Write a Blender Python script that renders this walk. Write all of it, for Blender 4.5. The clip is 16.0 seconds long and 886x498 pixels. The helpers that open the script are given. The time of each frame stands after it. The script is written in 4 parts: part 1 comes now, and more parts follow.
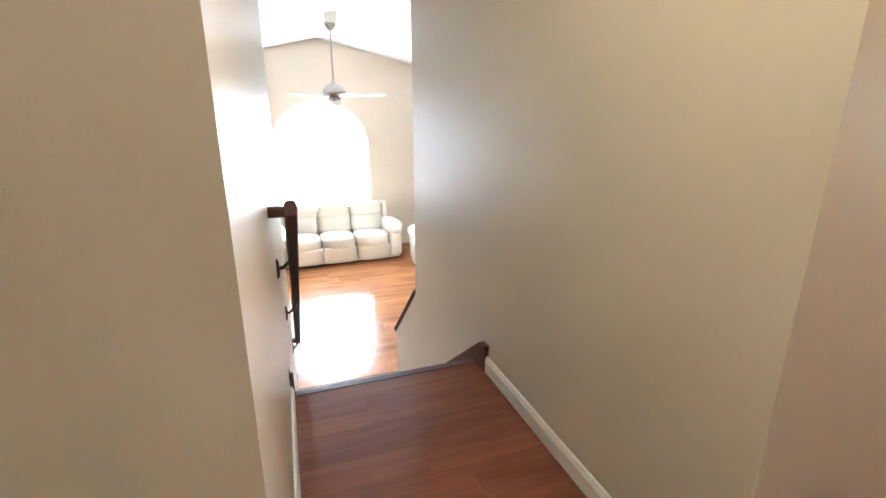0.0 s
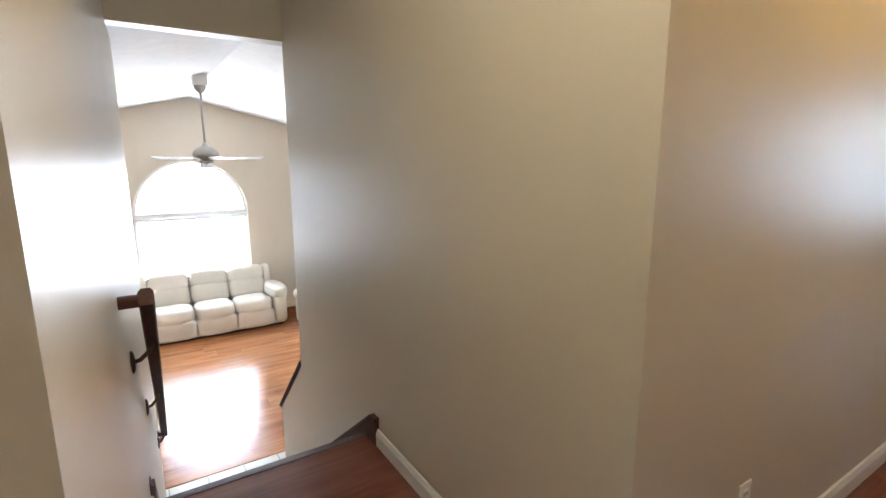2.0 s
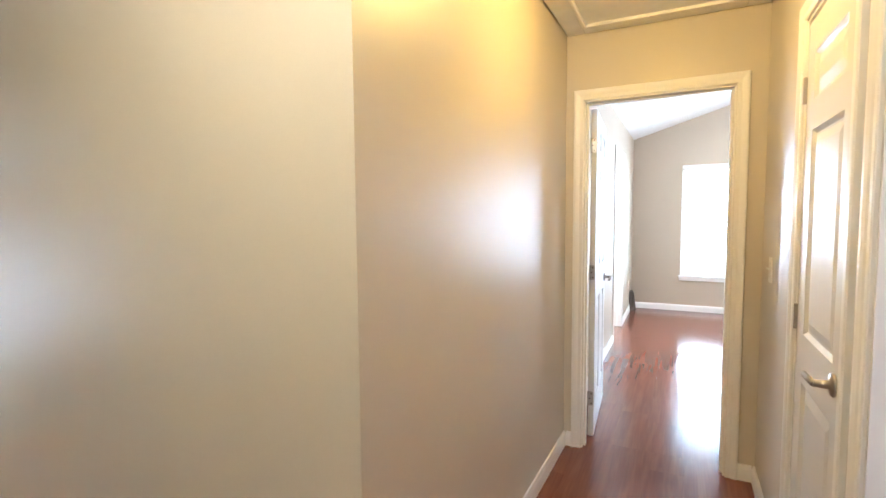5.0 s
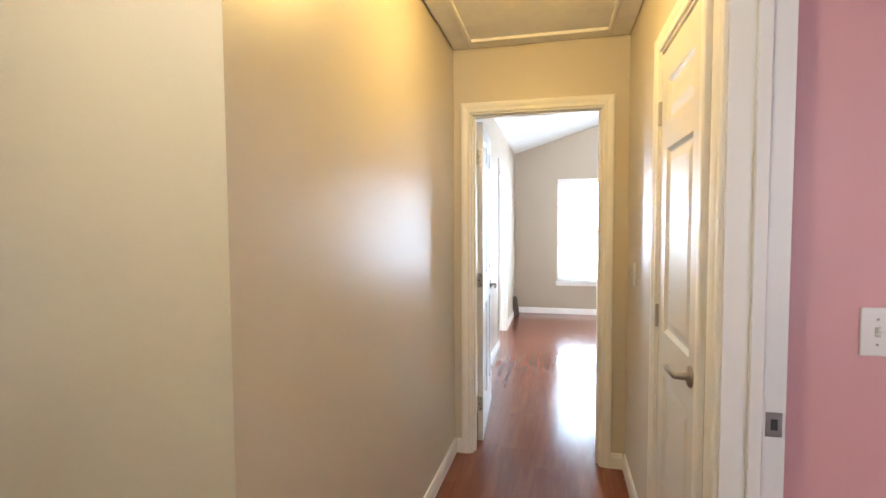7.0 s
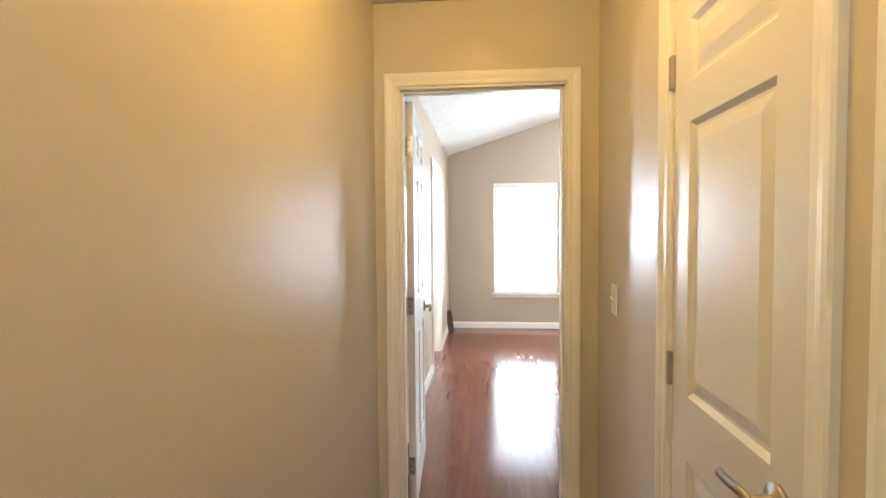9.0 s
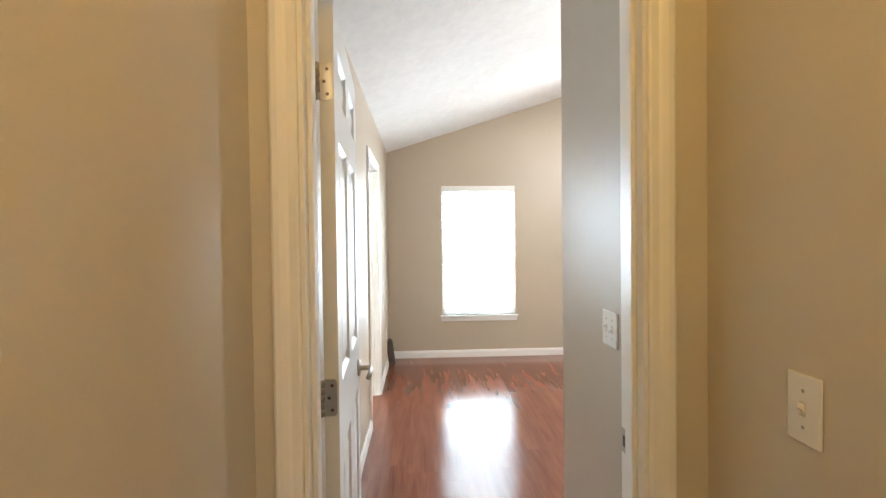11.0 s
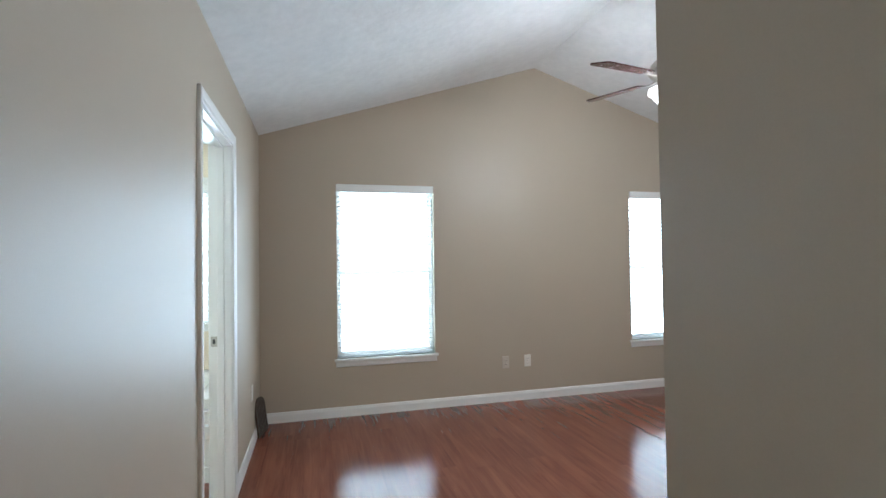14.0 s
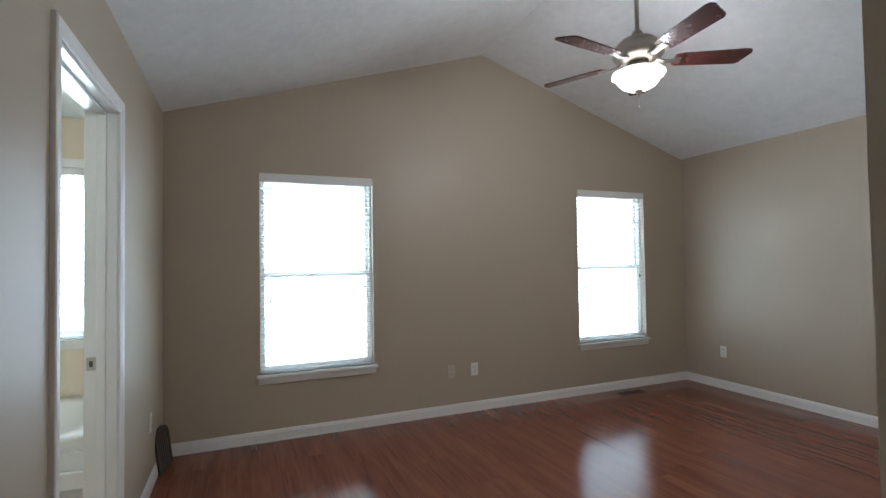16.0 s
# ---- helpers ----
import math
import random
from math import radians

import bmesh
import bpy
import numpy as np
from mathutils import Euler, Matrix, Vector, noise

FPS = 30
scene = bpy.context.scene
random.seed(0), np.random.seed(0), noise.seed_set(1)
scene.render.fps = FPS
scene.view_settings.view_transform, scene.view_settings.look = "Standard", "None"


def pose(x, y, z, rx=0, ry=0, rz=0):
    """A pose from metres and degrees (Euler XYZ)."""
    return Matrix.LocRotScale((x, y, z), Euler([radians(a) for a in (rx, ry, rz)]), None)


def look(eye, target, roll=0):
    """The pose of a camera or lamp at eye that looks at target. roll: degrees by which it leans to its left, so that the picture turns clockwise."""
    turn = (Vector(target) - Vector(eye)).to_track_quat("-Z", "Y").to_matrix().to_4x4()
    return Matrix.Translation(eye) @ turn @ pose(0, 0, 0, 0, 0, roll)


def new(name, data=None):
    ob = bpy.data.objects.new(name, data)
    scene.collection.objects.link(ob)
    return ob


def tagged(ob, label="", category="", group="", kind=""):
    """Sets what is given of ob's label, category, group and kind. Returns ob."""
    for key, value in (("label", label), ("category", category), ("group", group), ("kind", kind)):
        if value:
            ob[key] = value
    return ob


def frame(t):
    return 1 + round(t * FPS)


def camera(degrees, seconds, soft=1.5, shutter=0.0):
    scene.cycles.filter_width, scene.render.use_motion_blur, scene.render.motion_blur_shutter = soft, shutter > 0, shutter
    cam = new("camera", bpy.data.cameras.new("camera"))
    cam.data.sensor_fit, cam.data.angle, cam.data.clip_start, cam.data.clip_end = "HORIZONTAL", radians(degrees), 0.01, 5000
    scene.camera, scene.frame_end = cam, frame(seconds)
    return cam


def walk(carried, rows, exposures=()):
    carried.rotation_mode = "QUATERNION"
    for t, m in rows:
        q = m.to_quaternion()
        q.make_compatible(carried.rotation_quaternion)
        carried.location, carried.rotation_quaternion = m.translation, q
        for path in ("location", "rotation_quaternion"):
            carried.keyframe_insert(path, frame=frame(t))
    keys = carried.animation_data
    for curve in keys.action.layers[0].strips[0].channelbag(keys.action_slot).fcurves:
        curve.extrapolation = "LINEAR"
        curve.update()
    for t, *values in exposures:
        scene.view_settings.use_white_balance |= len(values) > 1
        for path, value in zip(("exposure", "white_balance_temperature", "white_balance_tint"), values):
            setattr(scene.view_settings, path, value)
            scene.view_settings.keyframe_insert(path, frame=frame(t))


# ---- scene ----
cam = camera(85.3, 16.0)
PATH = [
    (0, (0.261, 0.038, 1.268), (0.909, 1.837, 0.68), 0.0),
    (0.5, (0.27, 0.036, 1.286), (0.999, 1.82, 0.751), 0.3),
    (1, (0.283, 0.032, 1.304), (1.107, 1.79, 0.826), 0.1),
    (1.5, (0.293, 0.03, 1.325), (1.235, 1.743, 0.901), -0.1),
    (2, (0.302, 0.027, 1.337), (1.374, 1.673, 0.964), -0.1),
    (2.5, (0.315, 0.019, 1.348), (1.522, 1.581, 1.026), -0.1),
    (3, (0.33, 0.007, 1.343), (1.671, 1.468, 1.078), -0.2),
    (3.5, (0.334, -0.002, 1.364), (1.808, 1.331, 1.141), -0.3),
    (4, (0.327, -0.014, 1.369), (1.924, 1.176, 1.184), -0.5),
    (4.5, (0.328, -0.019, 1.384), (2.03, 1.018, 1.223), -0.6),
    (5, (0.332, -0.031, 1.391), (2.12, 0.855, 1.251), -0.5),
    (7.5, (0.417, -0.001, 1.386), (2.376, 0.388, 1.276), -0.4),
    (8, (0.584, 0.020, 1.392), (2.554, 0.345, 1.274), -0.5),
    (10.3, (1.775, 0.194, 1.401), (3.774, 0.184, 1.364), -0.7),
    (10.5, (1.897, 0.207, 1.415), (3.897, 0.175, 1.37), -0.8),
    (11, (2.167, 0.227, 1.416), (4.164, 0.133, 1.378), -0.7),
    (11.5, (2.463, 0.234, 1.408), (4.457, 0.084, 1.39), -0.5),
    (12, (2.728, 0.222, 1.409), (4.719, 0.023, 1.406), -0.5),
    (12.5, (2.992, 0.214, 1.42), (4.972, -0.062, 1.436), -0.5),
    (13, (3.208, 0.208, 1.387), (5.176, -0.151, 1.42), -0.8),
    (13.5, (3.404, 0.175, 1.394), (5.355, -0.263, 1.429), -0.7),
    (14, (3.575, 0.144, 1.375), (5.509, -0.366, 1.418), -0.8),
    (14.5, (3.699, 0.119, 1.36), (5.61, -0.469, 1.411), -1.0),
    (15, (3.82, 0.114, 1.357), (5.706, -0.55, 1.409), -0.8),
    (15.5, (3.922, 0.106, 1.352), (5.785, -0.618, 1.406), -0.9),
    (16, (3.997, 0.097, 1.351), (5.841, -0.676, 1.404), -0.9),
]
walk(cam, [(t, look(eye, target, roll)) for t, eye, target, roll in PATH],
     [(0.0, 0.75, 5850, 10), (1.0, 0.42, 5800, 10), (2.0, 0.15, 5800, 10), (2.6, 0.4, 5800, 10), (3.5, 0.95, 5600, 10), (5.0, 0.9, 5600, 10), (7.4, 0.6, 5850, 10), (8.0, 0.56, 6000, 10),
      (10.5, 0.3, 6600, 10), (11.5, 0.05, 6400, 9), (12.0, -0.2, 6100, 7), (12.5, -0.55, 5800, 6), (14.0, -0.8, 5700, 6), (16.0, -1.6, 6000, 9)])

# ---- world, sun, large lights ----
world = bpy.data.worlds.new("overcast_sky")
scene.world = world
world.use_nodes = True
wn = world.node_tree.nodes
sky = wn.new("ShaderNodeTexSky")
sky.sky_type, sky.sun_disc = "NISHITA", False
sky.sun_elevation, sky.sun_rotation = radians(48), radians(100)
sky.air_density, sky.dust_density = 1.0, 4.0
wn["Background"].inputs["Strength"].default_value = 0.12
world.node_tree.links.new(sky.outputs[0], wn["Background"].inputs["Color"])


def lamp(name, kind, m, energy, colour, **more):
    data = bpy.data.lights.new(name, kind)
    data.energy, data.color = energy, colour
    for key, value in more.items():
        if key == "size":
            data.shape, data.size, data.size_y = "RECTANGLE", value[0], value[1]
        elif key == "radius":
            data.shadow_soft_size = value
        elif key == "angle":
            data.angle = value
    ob = new(name, data)
    ob.matrix_world = m
    return ob


lamp("sun", "SUN", look((0, 0, 20), (-9, -1.6, 10)), 0.8, (1.0, 0.96, 0.9), angle=radians(14))

# plan, in metres
HALL_N, HALL_S, HALL_E, HALL_W, HALL_Z = 0.62, -0.40, 3.19, -1.5, 2.42
STAIR_R, NOSE_Y, LAND = 1.21, 2.14, -0.045
BED_W, BED_E, BED_N, BED_S = 4.23, 7.94, 0.615, -4.48
EAVE, RIDGE_Y, RIDGE_Z = 2.46, -1.975, 3.27
LOW = -1.45                       # living room floor
LR_N, LR_S, LR_W, LR_E = 9.0, 3.30, -1.8, 4.26
LR_RX, LR_RZ, LR_SLOPE = 1.23, 2.29, 0.235
RISE, RUN = 0.1756, 0.22
WIN = [(-0.92, -0.03), (-3.91, -3.03)]   # bedroom windows, y from and to
WIN_Z = (0.508, 2.06)
DAY = (0.67, 0.86, 1.0)
for a, b in WIN:
    lamp("window_daylight", "AREA", look((BED_E + 0.36, (a + b) / 2, 1.29), (BED_E - 2.8, (a + b) / 2, 2.05)), 98, DAY, size=(1.1, 1.75))
lamp("window_daylight", "AREA", look((BED_E + 0.42, 1.36, 1.50), (6.5, 2.5, 0.6)), 650, DAY, size=(0.8, 1.15))
lamp("window_daylight", "AREA", look((1.18, LR_N + 0.30, 0.2), (1.18, 0, 0.2)), 370, (0.88, 0.94, 1.0), size=(1.8, 2.3))
# added light for the pink room, through a made-up window out of view
lamp("window_daylight", "AREA", look((-1.86, -2.2, 1.45), (0, -2.2, 1.45)), 9, DAY, size=(0.9, 1.3))
lamp("hall_bulb", "POINT", pose(2.10, 0.11, 2.30), 11.3, (1.0, 0.60, 0.13), radius=0.07)
lamp("stair_bulb", "POINT", pose(0.50, 0.575, 2.27), 17, (1.0, 0.86, 0.60), radius=0.10)
lamp("fan_bulb", "POINT", pose(6.1, -2.03, 2.40), 160, (0.96, 0.98, 1.0), radius=0.14)


# ---- materials ----
def material(name, colour, rough=0.5, metal=0.0, vary=0.08, scale=3.0, grain=60.0, bump=0.04, spec=0.5, stretch=(1, 1, 1),
             depth=0.002, per_object=0.0, coat=0.0, coat_rough=0.1, emit=0.0):
    """Two scales of noise over one base colour, with fine relief."""
    m = bpy.data.materials.new(name)
    m.use_nodes = True
    nt = m.node_tree
    n, link = nt.nodes, nt.links.new
    p = n["Principled BSDF"]
    p.inputs["Metallic"].default_value = metal
    p.inputs["Specular IOR Level"].default_value = spec
    mp = n.new("ShaderNodeMapping")
    mp.inputs["Scale"].default_value = stretch
    geo = n.new("ShaderNodeNewGeometry")
    link(geo.outputs["Position"], mp.inputs["Vector"])
    big = n.new("ShaderNodeTexNoise")
    big.inputs["Scale"].default_value, big.inputs["Detail"].default_value = scale, 4
    fine = n.new("ShaderNodeTexNoise")
    fine.inputs["Scale"].default_value, fine.inputs["Detail"].default_value = grain, 6
    link(mp.outputs[0], big.inputs["Vector"]), link(mp.outputs[0], fine.inputs["Vector"])
    add = n.new("ShaderNodeMath")
    add.operation = "ADD"
    link(big.outputs["Fac"], add.inputs[0]), link(fine.outputs["Fac"], add.inputs[1])
    last = add.outputs[0]
    if per_object:
        oi = n.new("ShaderNodeObjectInfo")
        mad = n.new("ShaderNodeMath")
        mad.operation = "MULTIPLY_ADD"
        mad.inputs[1].default_value = per_object
        link(oi.outputs["Random"], mad.inputs[0]), link(last, mad.inputs[2])
        last = mad.outputs[0]
    rng = n.new("ShaderNodeMapRange")
    rng.inputs["From Min"].default_value, rng.inputs["From Max"].default_value = 0.6, 1.4 + per_object
    rng.inputs["To Min"].default_value, rng.inputs["To Max"].default_value = 1 - vary, 1 + vary
    link(last, rng.inputs["Value"])
    mul = n.new("ShaderNodeVectorMath")
    mul.operation = "SCALE"
    mul.inputs[0].default_value = colour
    link(rng.outputs[0], mul.inputs["Scale"])
    link(mul.outputs[0], p.inputs["Base Color"])
    rr = n.new("ShaderNodeMapRange")
    rr.inputs["From Min"].default_value, rr.inputs["From Max"].default_value = 0.3, 0.7
    rr.inputs["To Min"].default_value, rr.inputs["To Max"].default_value = rough * 0.9, min(1, rough * 1.1)
    link(big.outputs["Fac"], rr.inputs["Value"]), link(rr.outputs[0], p.inputs["Roughness"])
    if bump:
        bp = n.new("ShaderNodeBump")
        bp.inputs["Strength"].default_value, bp.inputs["Distance"].default_value = bump, depth
        link(fine.outputs["Fac"], bp.inputs["Height"]), link(bp.outputs[0], p.inputs["Normal"])
    p.inputs["Coat Weight"].default_value, p.inputs["Coat Roughness"].default_value = coat, coat_rough
    if emit:
        p.inputs["Emission Color"].default_value, p.inputs["Emission Strength"].default_value = (*colour, 1), emit
    return m


def laminate(name, dark, light, rough):
    """Printed wood laminate under a hard clear coat: short streaks, fine fibres and embossed cathedral grain, shifted plank by plank."""
    m = bpy.data.materials.new(name)
    m.use_nodes = True
    n, link = m.node_tree.nodes, m.node_tree.links.new
    p = n["Principled BSDF"]
    geo, oi = n.new("ShaderNodeNewGeometry"), n.new("ShaderNodeObjectInfo")
    shift = n.new("ShaderNodeVectorMath")
    shift.operation = "MULTIPLY_ADD"
    shift.inputs[1].default_value = (17, 5, 0)
    link(oi.outputs["Random"], shift.inputs[0]), link(geo.outputs["Position"], shift.inputs[2])

    def noise(stretch, scale, detail, distortion):
        mp, t = n.new("ShaderNodeMapping"), n.new("ShaderNodeTexNoise")
        mp.inputs["Scale"].default_value = stretch
        t.inputs["Scale"].default_value, t.inputs["Detail"].default_value, t.inputs["Distortion"].default_value = scale, detail, distortion
        link(shift.outputs[0], mp.inputs["Vector"]), link(mp.outputs[0], t.inputs["Vector"])
        return t.outputs["Fac"], mp.outputs[0]

    def blend(a, weight, b):
        k = n.new("ShaderNodeMath")
        k.operation = "MULTIPLY_ADD"
        k.inputs[1].default_value = weight
        link(a, k.inputs[0]), link(b, k.inputs[2])
        return k.outputs[0]

    broad, _ = noise((0.5, 4.5, 2), 1.6, 2, 0.3)
    streak, _ = noise((1.3, 15, 4), 1.8, 3, 0.6)
    fibre, _ = noise((2.2, 34, 8), 1.8, 1, 0.3)
    _, long = noise((0.8, 8, 3), 1.0, 0, 0)
    wave = n.new("ShaderNodeTexWave")
    wave.bands_direction = "Y"
    wave.inputs["Scale"].default_value, wave.inputs["Distortion"].default_value = 2.2, 14
    wave.inputs["Detail"].default_value, wave.inputs["Detail Scale"].default_value = 2, 0.55
    link(long, wave.inputs["Vector"])
    total = blend(streak, 1.0, broad)
    total = blend(fibre, 0.30, total)
    total = blend(wave.outputs["Fac"], 0.07, total)
    total = blend(oi.outputs["Random"], 0.10, total)
    ramp = n.new("ShaderNodeValToRGB")
    ramp.color_ramp.elements[0].color, ramp.color_ramp.elements[1].color = (*dark, 1), (*light, 1)
    half = n.new("ShaderNodeMath")
    half.operation = "MULTIPLY"
    half.inputs[1].default_value = 0.5
    ramp.color_ramp.elements[0].position, ramp.color_ramp.elements[1].position = 0.46, 0.80
    link(total, half.inputs[0]), link(half.outputs[0], ramp.inputs[0]), link(ramp.outputs[0], p.inputs["Base Color"])
    rr = n.new("ShaderNodeMapRange")
    rr.inputs["From Min"].default_value, rr.inputs["From Max"].default_value = 0.3, 0.7
    rr.inputs["To Min"].default_value, rr.inputs["To Max"].default_value = rough * 0.92, rough * 1.08
    link(broad, rr.inputs["Value"]), link(rr.outputs[0], p.inputs["Roughness"])
    bp = n.new("ShaderNodeBump")
    bp.inputs["Strength"].default_value, bp.inputs["Distance"].default_value = 0.19, 0.0006
    link(wave.outputs["Fac"], bp.inputs["Height"]), link(bp.outputs[0], p.inputs["Normal"])
    p.inputs["Specular IOR Level"].default_value = 0.5
    return m


M = {
    "hall_paint": material("beige_satin_paint", (0.58, 0.525, 0.43), 0.36, spec=0.32, vary=0.03, scale=1.3, grain=350, bump=0.08, depth=0.0006),
    "bed_paint": material("taupe_satin_paint", (0.45, 0.378, 0.290), 0.47, spec=0.48, vary=0.03, scale=1.3, grain=350, bump=0.08, depth=0.0006),
    "living_paint": material("cream_paint", (0.66, 0.58, 0.47), 0.6, vary=0.03, scale=1.2, grain=300, bump=0.06, depth=0.0006),
    "pink_paint": material("pink_wall_paint", (0.70, 0.37, 0.36), 0.5, vary=0.04, scale=1.5, grain=300, bump=0.08, depth=0.0006),
    "bath_paint": material("tan_bath_paint", (0.78, 0.67, 0.52), 0.5, vary=0.03, scale=1.3, grain=300, bump=0.06, depth=0.0006),
    "trim": material("white_gloss_trim", (0.80, 0.785, 0.755), 0.36, spec=0.42, vary=0.012, scale=1.2, grain=40, bump=0.0),
    "door": material("white_door_paint", (0.68, 0.67, 0.65), 0.38, spec=0.4, vary=0.012, scale=1.0, grain=40, bump=0.0),
    "ceiling": material("stomped_white_ceiling", (0.80, 0.80, 0.79), 0.9, vary=0.06, scale=7, grain=17, bump=0.4, depth=0.010),
    "floor": laminate("red_brown_laminate", (0.140, 0.043, 0.028), (0.240, 0.082, 0.046), 0.16),
    "floor_low": laminate("orange_oak_laminate", (0.20, 0.070, 0.022), (0.50, 0.22, 0.085), 0.16),
    "dark_wood": material("dark_stained_wood", (0.080, 0.034, 0.025), 0.55, spec=0.3, vary=0.35, scale=2.5, grain=14, bump=0.1, stretch=(9, 1.2, 9), depth=0.001),
    "nickel": material("brushed_nickel", (0.42, 0.39, 0.35), 0.32, metal=1.0, vary=0.08, scale=20, grain=300, bump=0.03, depth=0.0004),
    "bronze": material("antique_bronze", (0.10, 0.075, 0.055), 0.42, metal=0.8, vary=0.4, scale=25, grain=120, bump=0.3, depth=0.002),
    "mesh_grey": material("weathered_grille_mesh", (0.20, 0.18, 0.16), 0.7, vary=0.5, scale=30, grain=150, bump=0.3, depth=0.002),
    "almond": material("almond_plastic", (0.55, 0.49, 0.42), 0.4, vary=0.02, scale=10, grain=200, bump=0.0),
    "plastic": material("white_switch_plastic", (0.78, 0.76, 0.71), 0.3, vary=0.02, scale=10, grain=200, bump=0.0),
    # near-black for floor joints, and for shade in holes and under the sofas
    "slot": material("dark_joint_and_shade", (0.03, 0.028, 0.026), 0.6, vary=0.1, bump=0.0),
    "leather": material("cream_leather", (0.76, 0.71, 0.62), 0.42, vary=0.06, scale=6, grain=180, bump=0.25, depth=0.003),
    "blade": material("cherry_fan_blade", (0.045, 0.012, 0.009), 0.26, vary=0.3, scale=4, grain=30, bump=0.04, stretch=(6, 6, 1), depth=0.0008),
    "white_metal": material("white_fan_enamel", (0.76, 0.75, 0.72), 0.3, vary=0.03, bump=0.0),
    "acrylic": material("white_tub_acrylic", (0.83, 0.82, 0.79), 0.15, vary=0.015, scale=3, grain=50, bump=0.0),
    "tile": material("pale_ceramic_tile", (0.66, 0.62, 0.56), 0.25, vary=0.07, scale=8, grain=60, bump=0.05, per_object=0.5),
    "grout": material("grey_grout", (0.30, 0.28, 0.25), 0.9, vary=0.15, scale=30, grain=200, bump=0.2),
    "grass": material("lawn", (0.06, 0.10, 0.03), 0.9, vary=0.4, scale=0.8, grain=30, bump=0.5, depth=0.02),
    "carpet": material("grey_carpet", (0.35, 0.31, 0.27), 0.95, vary=0.15, scale=6, grain=400, bump=0.6, depth=0.004),
    "dark": material("dark_closet_interior", (0.30, 0.27, 0.23), 0.8, vary=0.1),
    "bulb_glass": material("lit_frosted_glass", (1.0, 0.95, 0.86), 0.3, vary=0.0, bump=0.0, emit=9.0),
    "white_sky": material("hazy_white_sky", (0.95, 0.98, 1.0), 0.9, vary=0.0, bump=0.0, emit=4.0),
    "hall_glass": material("lit_amber_glass", (1.0, 0.72, 0.36), 0.3, vary=0.0, bump=0.0, emit=5.0),
}
slat = bpy.data.materials.new("translucent_blind_slat")
slat.use_nodes = True
sn, sl = slat.node_tree.nodes, slat.node_tree.links.new
tr, mx = sn.new("ShaderNodeBsdfTranslucent"), sn.new("ShaderNodeMixShader")
tr.inputs["Color"].default_value = (0.86, 0.87, 0.86, 1)
sn["Principled BSDF"].inputs["Base Color"].default_value, sn["Principled BSDF"].inputs["Roughness"].default_value = (0.86, 0.86, 0.84, 1), 0.45
mx.inputs[0].default_value = 0.68
sl(sn["Principled BSDF"].outputs[0], mx.inputs[1]), sl(tr.outputs[0], mx.inputs[2]), sl(mx.outputs[0], sn["Material Output"].inputs["Surface"])
M["slat"] = slat
glass = bpy.data.materials.new("window_glass")
glass.use_nodes = True
gp = glass.node_tree.nodes["Principled BSDF"]
gp.inputs["Transmission Weight"].default_value, gp.inputs["Roughness"].default_value, gp.inputs["IOR"].default_value = 1.0, 0.0, 1.02
M["glass"] = glass


# ---- building blocks ----
def mesh_of(name, bm, mat, smooth=False):
    me = bpy.data.meshes.new(name)
    bmesh.ops.recalc_face_normals(bm, faces=bm.faces[:])
    if smooth:
        for f in bm.faces:
            f.smooth = True
    bm.to_mesh(me)
    bm.free()
    me.materials.append(M[mat])
    return me


def part(name, bm, mat, parent, label="", smooth=False):
    ob = new(name, mesh_of(name, bm, mat, smooth))
    ob.parent = parent
    if label:
        tagged(ob, label)
    return ob


def piece(name, me, parent, m):
    ob = new(name, me)
    ob.parent = parent
    ob.matrix_basis = m
    return ob


def thing(name, m, label, category, group=""):
    ob = new(name)
    ob.empty_display_size = 0.1
    ob.matrix_world = m
    return tagged(ob, label, category, group)


def setting(name, bm, mat, label, category):
    ob = new(name, mesh_of(name, bm, mat))
    return tagged(ob, label, category, kind="structure")


def box(x0, x1, y0, y1, z0, z1, bevel=0.0, bm=None, segments=1):
    out = bm or bmesh.new()
    b = bmesh.new()
    bmesh.ops.create_cube(b, size=1)
    bmesh.ops.transform(b, matrix=Matrix.Translation(((x0 + x1) / 2, (y0 + y1) / 2, (z0 + z1) / 2)) @ Matrix.Diagonal((abs(x1 - x0), abs(y1 - y0), abs(z1 - z0), 1)), verts=b.verts)
    if bevel:
        bmesh.ops.bevel(b, geom=b.edges[:], offset=bevel, segments=segments, affect="EDGES", profile=0.5)
    return merge(out, b)


def merge(bm, other, m=None):
    if m is not None:
        bmesh.ops.transform(other, matrix=m, verts=other.verts)
    me = bpy.data.meshes.new("merge")
    other.to_mesh(me)
    other.free()
    bm.from_mesh(me)
    bpy.data.meshes.remove(me)
    return bm


def prism(points, axis, a, b):
    """A flat outline pulled from a to b along an axis; the outline's two coordinates are the other axes in order."""
    bm = bmesh.new()
    def put(p, d):
        return {"x": (d, p[0], p[1]), "y": (p[0], d, p[1]), "z": (p[0], p[1], d)}[axis]
    low = [bm.verts.new(put(p, a)) for p in points]
    top = [bm.verts.new(put(p, b)) for p in points]
    bm.faces.new(low)
    bm.faces.new(top[::-1])
    for i in range(len(points)):
        j = (i + 1) % len(points)
        bm.faces.new((low[i], top[i], top[j], low[j]))
    return bm


